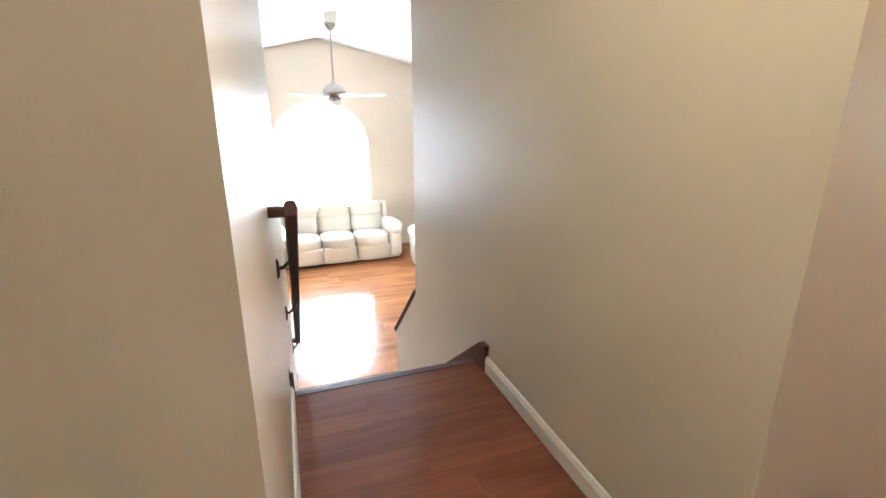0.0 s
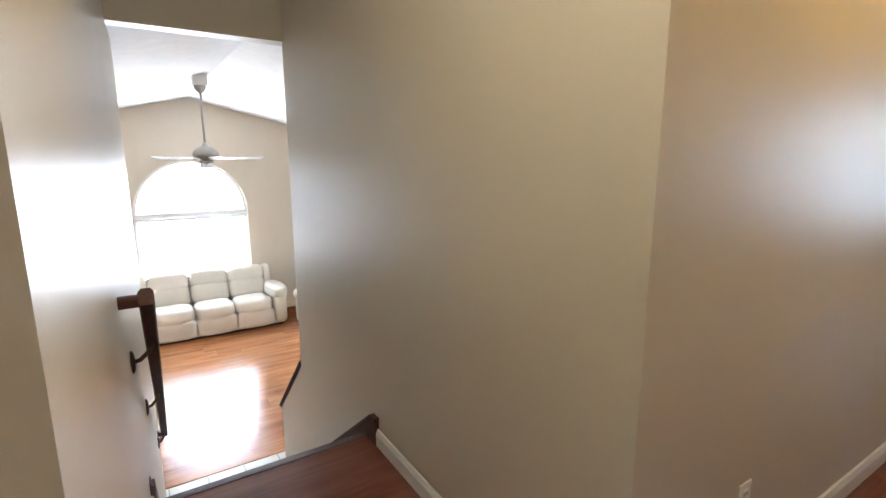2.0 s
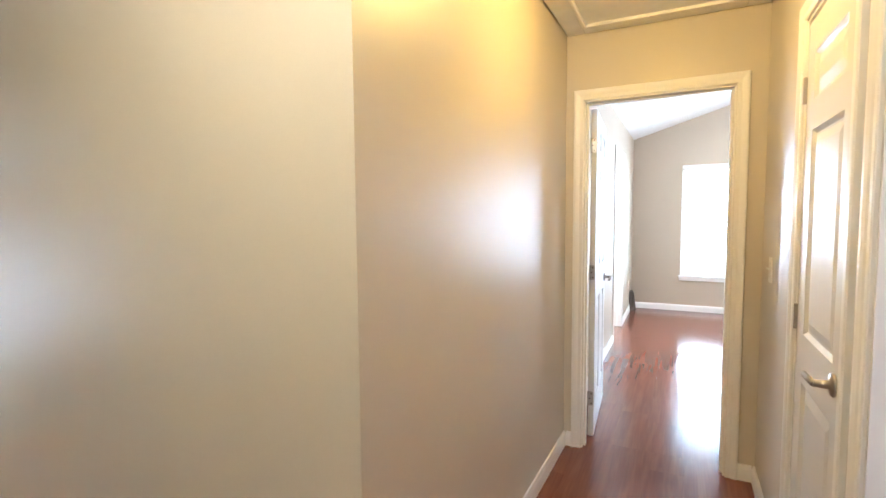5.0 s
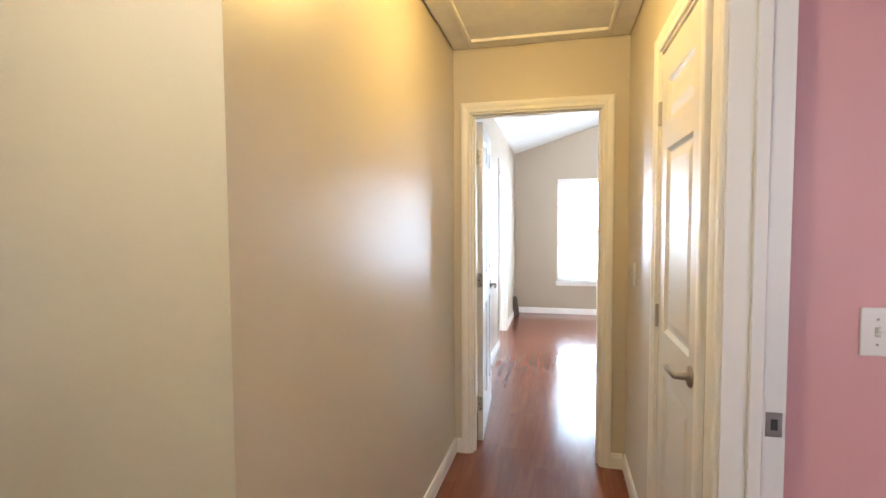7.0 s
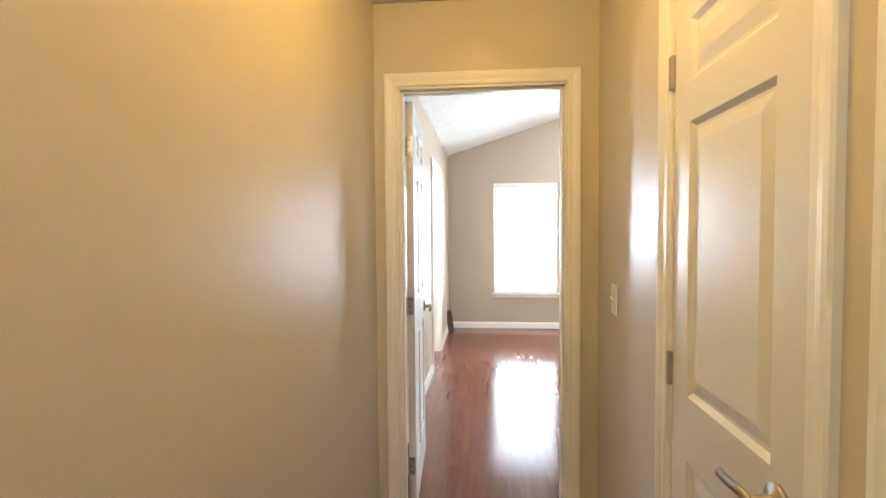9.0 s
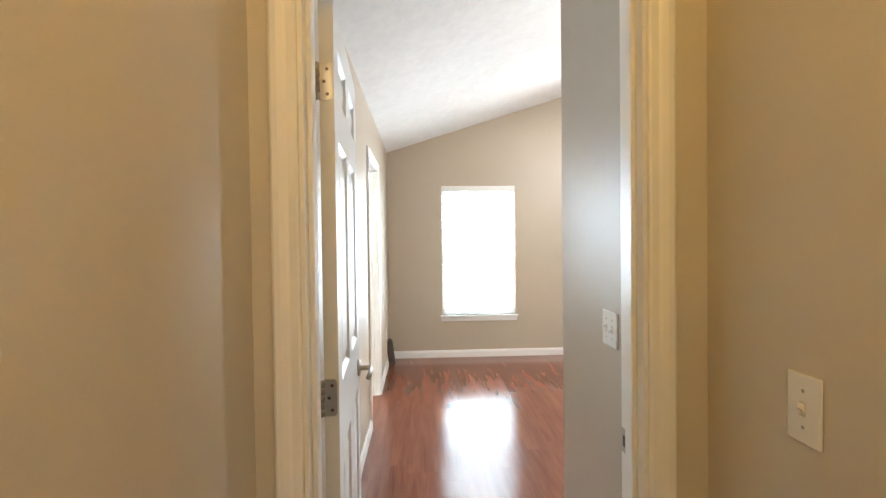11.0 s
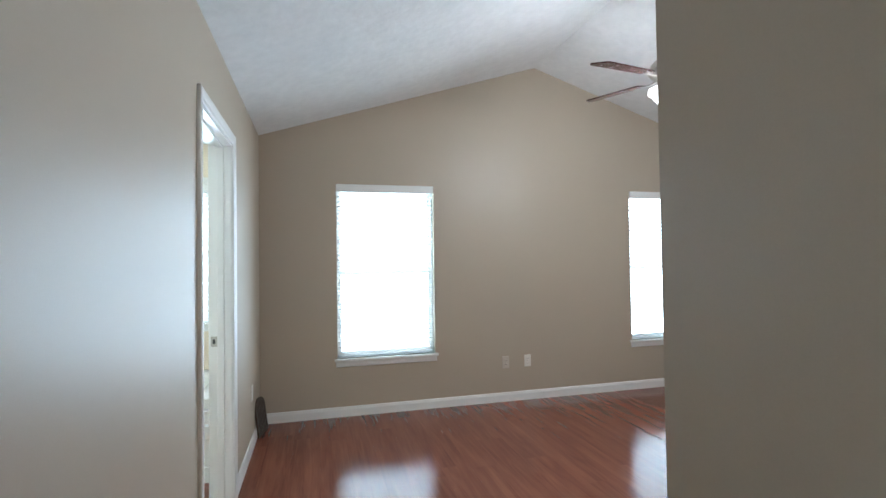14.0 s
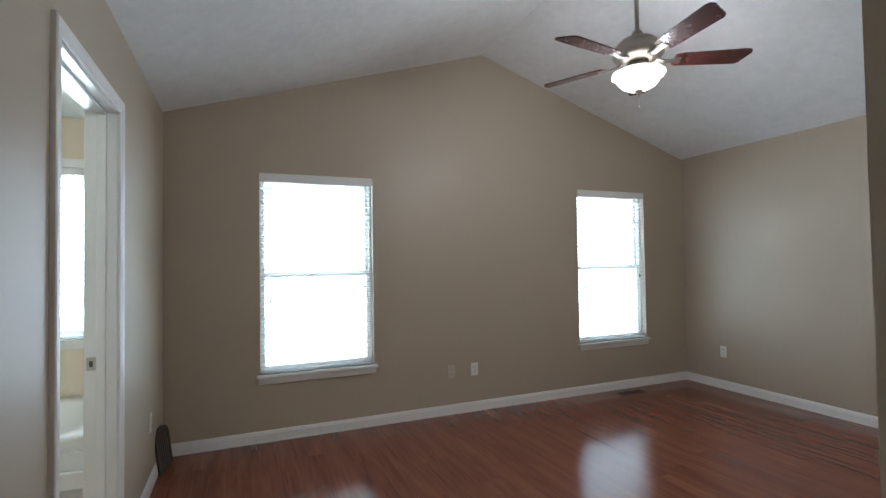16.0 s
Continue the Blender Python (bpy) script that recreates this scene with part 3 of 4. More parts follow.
def baseboard(a, b, z=0.0):
    """A skirting along the wall from a to b; it stands out to the right of that way."""
    return tagged(new("baseboard", mesh_of("baseboard", sweep([(*a, z), (*b, z)], BASE), "trim")), "white painted baseboard with a rounded top", "baseboard", kind="structure")


baseboard((STAIR_R, HALL_N), (HALL_E, north(HALL_E)))
baseboard((HALL_W, HALL_N), (LEFT_A[0] - 0.11, HALL_N))
baseboard((HALL_E, north(HALL_E) - 0.015), (HALL_E, DOOR_B[1] + 0.061))
baseboard((HALL_E, DOOR_B[0] - 0.061), (HALL_E, HALL_S + 0.015))
baseboard((HALL_E, HALL_S), (CLOSET[1] + 0.064, HALL_S))
baseboard((PINK[0] - 0.064, HALL_S), (HALL_W, HALL_S))
baseboard((STAIR_R - 0.006, 1.99), (STAIR_R - 0.012, HALL_N + 0.02), LAND)
dx = (LEFT_B[0] - LEFT_A[0]) / (LEFT_B[1] - LEFT_A[1])
baseboard(LEFT_A, (LEFT_A[0] + dx * (2.05 - LEFT_A[1]), 2.05), LAND)
baseboard((HALL_E + 0.115, BED_N), (BATH[0] - 0.064, BED_N))
baseboard((BATH[1] + 0.064, BED_N), (BED_E, BED_N))
baseboard((BED_E, BED_N - 0.015), (BED_E, BED_S + 0.015))
baseboard((BED_E, BED_S), (BED_W, BED_S))
baseboard((BED_W + 0.015, -0.39), (HALL_E + 0.115, -0.39))
baseboard((BED_W, BED_S), (BED_W, -0.375))
baseboard((1.70, HALL_S - 0.14), (1.70, -3.6))

# stairs: treads and risers between the two walls
stairs = structure("stairs", pose(0, 0, 0), "red-brown wooden stairs going down to the living room", "stairs")
part("nosing", prism([(NOSE_Y - 0.05, LAND - 0.02), (NOSE_Y - 0.017, LAND - 0.02), (NOSE_Y - 0.003, LAND - 0.012), (NOSE_Y, LAND - 0.004), (NOSE_Y - 0.006, LAND + 0.001), (NOSE_Y - 0.05, LAND + 0.003)], "x", 0.26, STAIR_R - 0.001), "dark_wood", stairs, "dark wooden stair nosing")
for i in range(8):
    z = LAND - RISE * i
    part("riser", box(0.26, STAIR_R, NOSE_Y + RUN * i - 0.04, NOSE_Y + RUN * i - 0.022, z - RISE, z - (0.02 if i == 0 else 0.03)), "trim", stairs, "white painted riser")
    if i:
        part("tread", box(0.26, STAIR_R, NOSE_Y + RUN * (i - 1) - 0.022, NOSE_Y + RUN * i, z - 0.028, z, 0.006), "dark_wood", stairs)
for x0, x1, y0 in ((STAIR_R - 0.024, STAIR_R, 1.995), (0.235, 0.272, 2.045)):
    y1, k = NOSE_Y + RUN * 7 + 0.08, RISE / RUN
    top = LAND + 0.126
    s = part("skirt_board", prism([(y0, LAND - 0.03), (y0, top), (y0 + 0.05, top), (y1, top - k * (y1 - y0 - 0.05)), (y1, LOW), (y1 - 0.15, LOW), (y0 + 0.2, LAND - 0.30)], "x", x0, x1), "dark_wood", stairs, "dark stained stair skirt")
    part("skirt_bead", sweep([(x0 + 0.010, y0 - 0.002, top + 0.002), (x0 + 0.010, y0 + 0.05, top + 0.002), (x0 + 0.010, y1, top + 0.002 - k * (y1 - y0 - 0.05))], [(-0.014, 0), (0.014, 0), (0.014, 0.012), (-0.014, 0.012)]), "dark_wood", s)

# wooden cap on the low wall
cap = thing("rail_cap", pose(0, 0, 0), "dark stained wooden cap on the low stair wall", "rail cap")
part("cap_board", sweep([(STAIR_R + 0.05, 3.285, -0.110), (STAIR_R + 0.05, 3.955, -0.742)], [(-0.066, 0), (0.066, 0), (0.066, 0.014), (0.058, 0.022), (-0.058, 0.022), (-0.066, 0.014)]), "dark_wood", cap)
part("cap_moulding", sweep([(STAIR_R + 0.05, 3.285, -0.128), (STAIR_R + 0.05, 3.945, -0.752)], [(-0.057, 0), (0.057, 0), (0.057, 0.017), (-0.057, 0.017)]), "dark_wood", cap)

# wall-mounted handrail
rail = thing("handrail", pose(0, 0, 0), "dark stained wooden handrail on metal wall brackets", "handrail")
RX0, RX1 = 0.314, 0.340
R0, R1 = (1.64, 0.940), (3.62, -0.525)
RAIL = [(-0.016, -0.028), (0.016, -0.028), (0.021, -0.010), (0.021, 0.014), (0.012, 0.026), (-0.012, 0.026), (-0.021, 0.014), (-0.021, -0.010)]


def left_wall(y):
    return LEFT_A[0] + dx * (y - LEFT_A[1])


def rail_at(y):
    k = (y - R0[0]) / (R1[0] - R0[0])
    return Vector((RX0 + (RX1 - RX0) * k, y, R0[1] + (R1[1] - R0[1]) * k))


part("rail", sweep([rail_at(R0[0]), rail_at((R0[0] + R1[0]) / 2), rail_at(R1[0])], RAIL), "dark_wood", rail)
for y, sign in ((R0[0] + 0.02, 1), (R1[0] - 0.02, -1)):
    p = rail_at(y)
    part("rail_return", sweep([(left_wall(y), y, p.z), (p.x + 0.018, y, p.z)], [(a * 0.9, b * 0.62) for a, b in RAIL]), "dark_wood", rail)
for y in (1.93, 2.56, 3.52):
    p = rail_at(y)
    w = left_wall(y)
    plate = lathe([(0.032, 0), (0.032, 0.004), (0.024, 0.010), (0.010, 0.012)], 20)
    bmesh.ops.transform(plate, matrix=pose(w, y, p.z - 0.085, 0, 90) @ Matrix.Diagonal((1.3, 0.8, 1, 1)), verts=plate.verts)
    b = part("bracket", plate, "bronze", rail, "dark bronze rail bracket", smooth=True)
    ring = [(0.008 * math.cos(a), 0.008 * math.sin(a)) for a in (2 * math.pi * i / 8 for i in range(8))]
    part("arm", sweep([(w + 0.005, y, p.z - 0.085), (w + 0.4 * (p.x - w), y, p.z - 0.082), (w + 0.85 * (p.x - w), y, p.z - 0.055), (p.x, y + 0.001, p.z - 0.024)], ring), "bronze", b, smooth=True)


# ---- small wall fittings ----
def wall_plate(name, m, label, category, gangs=1, outlet=False, group="", mat="plastic"):
    """A cover plate in the local x-z plane, proud towards -y."""
    w = 0.070 + 0.046 * (gangs - 1)
    s = thing(name, m, label, category, group)
    part("plate", box(-w / 2, w / 2, -0.006, 0, -0.0575, 0.0575, 0.003, segments=2), mat, s)
    for g in range(gangs):
        x = (g - (gangs - 1) / 2) * 0.046
        if outlet:
            for z in (-0.021, 0.021):
                o = part("socket", box(x - 0.016, x + 0.016, -0.0085, -0.005, z - 0.014, z + 0.014, 0.003, segments=2), mat, s)
                for a in (-0.006, 0.006):
                    # solid near-black blocks; the shade inside the slots is their colour
                    part("slot", box(x + a - 0.0012, x + a + 0.0012, -0.0092, -0.008, z - 0.004, z + 0.006), "slot", o)
            part("screw", box(x - 0.003, x + 0.003, -0.0068, -0.005, -0.003, 0.003, 0.001), "nickel", s)
        else:
            part("slot", box(x - 0.006, x + 0.006, -0.0066, -0.005, -0.012, 0.012), "almond", s)
            up = (1 if g == 0 else -1)
            part("toggle", prism([(-0.005, -0.010), (-0.005, 0.010), (-0.010, 0.008 if up > 0 else 0.0), (-0.019, 0.008 * up + 0.004), (-0.019, 0.008 * up - 0.003), (-0.010, 0.0 if up > 0 else -0.008)], "x", x - 0.0045, x + 0.0045), "plastic", s)
            for z in (-0.030, 0.030):
                part("screw", box(x - 0.003, x + 0.003, -0.0070, -0.005, z - 0.003, z + 0.003, 0.001), "nickel", s)
    return s


wall_plate("light_switch", pose(2.92, HALL_S, 1.132, 0, 0, 180), "single white toggle switch on the hall wall", "light switch")
wall_plate("light_switch", pose(3.702, -0.39, 1.12, 0, 0, 180), "double white toggle switch beside the bedroom door", "light switch", gangs=2)
wall_plate("light_switch", pose(1.70, -0.772, 1.128, 0, 0, -90), "double white toggle switch on the pink wall", "light switch", gangs=2)
wall_plate("outlet", pose(1.752, north(1.752), 0.328, 0, 0, -1.2), "white wall outlet low on the hall wall", "outlet", outlet=True)
wall_plate("cable_plate", pose(BED_E, -1.616, 0.373, 0, 0, -90), "almond cable plate low on the bedroom wall", "outlet", outlet=True, group="plates on the window wall", mat="almond")
wall_plate("outlet", pose(BED_E, -1.845, 0.376, 0, 0, -90), "white wall outlet low on the bedroom wall", "outlet", outlet=True, group="plates on the window wall")
wall_plate("outlet", pose(7.48, BED_S, 0.38, 0, 0, 180), "white wall outlet near the bedroom corner", "outlet", outlet=True)
wall_plate("outlet", pose(7.42, BED_N, 0.40), "white wall outlet beside the bathroom door", "outlet", outlet=True)

# ceiling hatch with a moulded rim
hatch = thing("attic_hatch", pose(0, 0, 0), "textured attic hatch panel in a moulded frame", "attic hatch")
HX0, HX1, HY0, HY1 = 2.42, HALL_E - 0.004, HALL_S + 0.004, north(HALL_E) - 0.004
part("hatch_panel", box(HX0 + 0.12, HX1 - 0.12, HY0 + 0.12, HY1 - 0.12, HALL_Z - 0.012, HALL_Z), "ceiling", hatch, "textured white hatch board")
for a in ((HX0, HX1, HY0, HY0 + 0.10), (HX0, HX1, HY1 - 0.10, HY1), (HX0, HX0 + 0.10, HY0 + 0.10, HY1 - 0.10), (HX1 - 0.10, HX1, HY0 + 0.10, HY1 - 0.10)):
    part("frame_board", box(*a, HALL_Z - 0.020, HALL_Z, 0.004), "ceiling", hatch)
for a in ((HX0 + 0.10, HX1 - 0.10, HY0 + 0.10, HY0 + 0.122), (HX0 + 0.10, HX1 - 0.10, HY1 - 0.122, HY1 - 0.10), (HX0 + 0.10, HX0 + 0.122, HY0 + 0.122, HY1 - 0.122), (HX1 - 0.122, HX1 - 0.10, HY0 + 0.122, HY1 - 0.122)):
    part("bead", box(*a, HALL_Z - 0.028, HALL_Z, 0.006, segments=2), "trim", hatch)


def flush_light(m, label):
    f = thing("ceiling_light", m, label, "ceiling light", "hall ceiling lights")
    part("base_ring", lathe([(0.10, 0), (0.145, 0), (0.15, -0.012), (0.142, -0.03), (0.10, -0.03)], 36), "nickel", f, smooth=True)
    part("shade", lathe([(0.138, -0.03), (0.136, -0.05), (0.115, -0.078), (0.07, -0.097), (0.01, -0.104)], 36), "hall_glass", f, "lit frosted glass shade", smooth=True)
    f.children[1].visible_shadow = False
    return f


flush_light(pose(2.10, 0.11, HALL_Z), "round flush ceiling light with warm glass")
flush_light(pose(0.50, 0.575, HALL_Z), "round flush ceiling light over the stair head")


# ---- bedroom and bathroom windows ----
def blind_slat(width):
    return mesh_of("slat", prism([(-0.023, 0.003), (-0.010, 0.0062), (0.010, 0.0062), (0.023, 0.003), (0.023, 0.0005), (0.010, 0.0037), (-0.010, 0.0037), (-0.023, 0.0005)], "x", -width / 2, width / 2), "slat")


def blind(m, width, z0, z1, label, group, valance=0.07, tilt=-10):
    b = thing("window_blind", m, label, "blind", group)
    part("valance", box(-width / 2, width / 2, -0.012, 0.004, z1 - valance, z1 - 0.002, 0.003, segments=2), "trim", b, "white blind valance")
    part("headrail", box(-width / 2 + 0.006, width / 2 - 0.006, 0.006, 0.05, z1 - 0.05, z1 - 0.003), "slat", b)
    me = blind_slat(width - 0.012)
    n = int((z1 - valance - z0 - 0.05) / 0.042)
    for i in range(n):
        piece("slat", me, b, pose(0, 0.030, z0 + 0.05 + i * 0.042, tilt))
    part("bottom_rail", box(-width / 2 + 0.006, width / 2 - 0.006, 0.008, 0.052, z0 + 0.004, z0 + 0.024, 0.004), "slat", b)
    for x in (-width / 2 + 0.13, width / 2 - 0.13):
        part("ladder_cord", box(x - 0.0012, x + 0.0012, 0.0055, 0.0075, z0 + 0.02, z1 - 0.05), "slat", b)
    for x, z in ((-width / 2 + 0.075, z1 - 0.98), (width / 2 - 0.07, z1 - 0.88)):
        c = part("pull_cord", box(x - 0.001, x + 0.001, -0.004, -0.002, z, z1 - valance), "slat", b)
        t = lathe([(0.003, 0.012), (0.006, 0.0), (0.008, -0.026), (0.004, -0.03)], 10)
        bmesh.ops.transform(t, matrix=pose(x, -0.003, z), verts=t.verts)
        part("tassel", t, "bronze", c, "dark cord tassel", smooth=True)
    return b


def sash_window(name, m, width, z0, z1, meet, label, sill=True):
    """A double-hung window in the local x-z plane; y grows outwards from the wall's face."""
    w = structure(name, m, label, "window")
    h = width / 2
    part("window_frame", wall_mesh("y", 0.062, 0.138, -h, h, z0, z1, [(-h + 0.018, h - 0.018, z0 + 0.018, z1 - 0.03)]), "trim", w)
    for y, a, b in ((0.075, z0 + 0.018, meet + 0.02), (0.105, meet - 0.02, z1 - 0.03)) if meet else ((0.09, z0 + 0.018, z1 - 0.03),):
        s = part("sash", wall_mesh("y", y, y + 0.028, -h + 0.018, h - 0.018, a, b, [(-h + 0.042, h - 0.042, a + 0.03, b - 0.03)]), "trim", w)
        g = part("pane", box(-h + 0.04, h - 0.04, y + 0.012, y + 0.016, a + 0.028, b - 0.028), "glass", s)
        g.visible_shadow = False
    if sill:
        part("window_sill", box(-h - 0.025, h + 0.025, -0.034, 0.062, z0 - 0.024, z0, 0.006, segments=2), "trim", w)
        part("apron", prism([(0.0, z0 - 0.024), (-0.020, z0 - 0.024), (-0.016, z0 - 0.045), (-0.012, z0 - 0.070), (0.0, z0 - 0.074)], "x", -h - 0.012, h + 0.012), "trim", w)
    return w


for i, (a, b) in enumerate(WIN):
    m = pose(BED_E, (a + b) / 2, 0, 0, 0, -90)
    sash_window("window_%d" % (i + 1), m, b - a, *WIN_Z, 1.267, "white double-hung bedroom window full of daylight")
    blind(m @ pose(0, 0.004, 0), b - a - 0.008, *WIN_Z, "white slatted blind lowered over a bright window", "bedroom blinds")
m = pose(BED_E - 0.02, 1.36, 0, 0, 0, -90)
w = sash_window("window_3", m, 0.72, 0.87, 2.02, None, "white bathroom window over the tub", sill=False)
part("window_casing", wall_mesh("y", -0.014, 0.0, -0.42, 0.42, 0.81, 2.08, [(-0.36, 0.36, 0.87, 2.02)]), "trim", w)
blind(m @ pose(0, 0.004, 0), 0.71, 0.87, 2.02, "white slatted blind in the bathroom window", "bathroom blind", valance=0.05)


# ---- ceiling fans ----
def ceiling_fan(m, drop, radius, blade_mat, metal, start, blades, label, bowl, canopy=0.0):
    """A fan hung from the ceiling; local z = 0 is at the canopy's top, the blades lie near z = -drop."""
    f = thing("ceiling_fan", m, label, "ceiling fan")
    if canopy:
        part("mounting_block", box(-0.075, 0.075, -0.075, 0.075, -canopy, 0.05, 0.004), "white_metal", f, "white mounting block")
    part("canopy", lathe([(0.062, -canopy), (0.066, -canopy - 0.012), (0.058, -canopy - 0.04), (0.03, -canopy - 0.075), (0.016, -canopy - 0.085)], 28), metal, f, smooth=True)
    part("downrod", lathe([(0.012, -canopy - 0.08), (0.012, -drop + 0.16)], 14), metal, f, smooth=True)
    part("motor", lathe([(0.020, -drop + 0.20), (0.030, -drop + 0.185), (0.040, -drop + 0.160), (0.095, -drop + 0.140), (0.130, -drop + 0.105), (0.143, -drop + 0.070), (0.143, -drop + 0.055), (0.128, -drop + 0.034), (0.075, -drop + 0.012), (0.055, -drop)], 40), metal, f, smooth=True)
    k = radius
    outline = [(0.20, -0.045), (0.235, -0.056), (k - 0.04, -0.070), (k - 0.012, -0.064), (k, -0.040), (k - 0.035, 0.052), (k - 0.055, 0.064), (0.235, 0.056), (0.20, 0.045)]
    for i in range(blades):
        turn = pose(0, 0, -drop + 0.022, 0, 0, start + 360 / blades * i) @ pose(0, 0, 0, -12)
        b = part("blade", prism(outline, "z", -0.003, 0.004), blade_mat, f, "reddish cherry fan blade" if blade_mat == "blade" else "")
        b.matrix_basis = turn
        arm = sweep([(0.085, 0, 0.004), (0.15, 0, -0.010), (0.19, 0, -0.006), (0.235, 0, -0.006)], [(-0.016, -0.003), (0.016, -0.003), (0.016, 0.003), (-0.016, 0.003)])
        box(0.20, 0.238, -0.024, 0.024, -0.008, -0.0035, 0.002, bm=arm)
        part("blade_arm", arm, metal, b)
    z = -drop
    part("light_fitter", lathe([(0.058, z), (0.075, z - 0.012), (0.078, z - 0.03), (0.05, z - 0.045), (0.03, z - 0.05)], 32), metal, f, smooth=True)
    if bowl:
        g = part("glass_bowl", lathe([(0.120, z - 0.040), (0.140, z - 0.050), (0.142, z - 0.066), (0.118, z - 0.082), (0.112, z - 0.098), (0.090, z - 0.125), (0.055, z - 0.145), (0.012, z - 0.152)], 60, lobes=10, depth=0.05), "bulb_glass", f, "glowing frosted glass bowl", smooth=True)
        g.visible_shadow = False
        part("finial", lathe([(0.024, z - 0.148), (0.022, z - 0.158), (0.010, z - 0.168), (0.007, z - 0.182), (0.002, z - 0.188)], 16), metal, f, smooth=True)
        chain = box(-0.0015, 0.0015, -0.0015, 0.0015, z - 0.25, z - 0.186)
        box(-0.004, 0.004, -0.004, 0.004, z - 0.262, z - 0.245, 0.002, bm=chain)
        part("pull_chain", chain, metal, f)
    else:
        for i in range(4):
            a = start + 45 + 90 * i
            s = lathe([(0.015, 0), (0.028, -0.02), (0.042, -0.06), (0.044, -0.075)], 16)
            bmesh.ops.transform(s, matrix=pose(0.055 * math.cos(radians(a)), 0.055 * math.sin(radians(a)), z - 0.02), verts=s.verts)
            part("glass_shade", s, "slat", f, smooth=True)
    return f


ceiling_fan(pose(6.1, -2.03, RIDGE_Z - 0.022), RIDGE_Z - 0.022 - 2.475, 0.615, "blade", "nickel", -45, 5, "brushed nickel ceiling fan with cherry blades, lit", True)
ceiling_fan(pose(1.11, 6.35, lr_top(1.11) - 0.022), 0.925, 0.63, "white_metal", "nickel", -6, 5, "white ceiling fan hanging on a long rod", False, canopy=0.09)

# ---- bedroom floor items ----
vent = thing("floor_register", pose(7.78, -3.53, 0.0), "dark metal floor register flush in the laminate", "floor vent")
part("rim", wall_mesh("y", 0, 0.004, -0.055, 0.055, -0.145, 0.145, [(-0.042, 0.042, -0.132, 0.132)]), "bronze", vent).matrix_basis = pose(0, 0, 0.004, -90)
for i in range(14):
    part("slat", box(-0.042, 0.042, -0.1305 + i * 0.0193, -0.1225 + i * 0.0193, 0.0008, 0.0032), "bronze", vent)
# near-black sheet that paints the shade below the register's slats
part("duct", box(-0.043, 0.043, -0.133, 0.133, 0.0002, 0.0008), "slot", vent)

lean = thing("vent_cover", pose(7.71, 0.560, 0.002, 0, 0, -10) @ pose(0, 0, 0, -7.5) @ Matrix.Diagonal((1.25, 1, 0.88, 1)), "small arched dark bronze grille leaning in the corner", "vent cover")
arch = [(0.10 * math.cos(math.pi * i / 16), 0.235 + 0.09 * math.sin(math.pi * i / 16)) for i in range(17)]
inner = [(0.078 * math.cos(math.pi * i / 16), 0.232 + 0.068 * math.sin(math.pi * i / 16)) for i in range(17)]
bm = bmesh.new()
outer_pts, inner_pts = [(0.10, 0.0)] + arch + [(-0.10, 0.0)], [(0.078, 0.022)] + inner + [(-0.078, 0.022)]
for y in (0, 0.012):
    o = [bm.verts.new((a, y, b)) for a, b in outer_pts]
    n_ = [bm.verts.new((a, y, b)) for a, b in inner_pts]
    for i in range(len(o)):
        j = (i + 1) % len(o)
        bm.faces.new((o[i], o[j], n_[j], n_[i]))
bm.verts.ensure_lookup_table()
k = len(outer_pts)
for base in (0, k):
    for i in range(k):
        j = (i + 1) % k
        bm.faces.new((bm.verts[base + i], bm.verts[base + j], bm.verts[2 * k + base + j], bm.verts[2 * k + base + i]))
part("rim", bm, "bronze", lean)
part("backing", prism(inner_pts, "y", 0.006, 0.009), "mesh_grey", lean, "mottled bronze mesh backing")
for i in range(5):
    x = -0.052 + 0.026 * i
    part("bar", box(x - 0.003, x + 0.003, 0.001, 0.006, 0.022, 0.232 + 0.068 * math.sqrt(max(0, 1 - (x / 0.078) ** 2))), "bronze", lean)

# ---- bathtub ----
tub = thing("bathtub", pose(0, 0, 0), "white acrylic garden tub with a stepped apron", "bathtub")
part("apron", box(6.90, 6.95, BED_N + 0.13, 2.55, 0, 0.44), "acrylic", tub)
part("apron_ledge", box(6.87, 6.90, BED_N + 0.13, 2.55, 0.27, 0.36, 0.008, segments=2), "acrylic", tub)
part("plinth", box(6.88, 6.90, BED_N + 0.13, 2.55, 0, 0.10, 0.004), "acrylic", tub)
bm = bmesh.new()
steps = 40
def oval(cx, cy, rx, ry, z):
    return [bm.verts.new((cx + rx * math.copysign(abs(math.cos(a)) ** 0.55, math.cos(a)), cy + ry * math.copysign(abs(math.sin(a)) ** 0.55, math.sin(a)), z)) for a in (2 * math.pi * i / steps for i in range(steps))]
cx, cy = 7.39, 1.645
rings = [oval(cx, cy, 0.545, 0.915, 0.43), oval(cx, cy, 0.545, 0.915, 0.488), oval(cx, cy, 0.535, 0.905, 0.50), oval(cx, cy, 0.42, 0.75, 0.50), oval(cx, cy, 0.40, 0.73, 0.485), oval(cx, cy, 0.33, 0.62, 0.12), oval(cx, cy, 0.25, 0.5, 0.08)]
for lo, hi in zip(rings, rings[1:]):
    for i in range(steps):
        bm.faces.new((lo[i], lo[(i + 1) % steps], hi[(i + 1) % steps], hi[i]))
bm.faces.new(rings[-1])
part("basin", bm, "acrylic", tub, smooth=True)


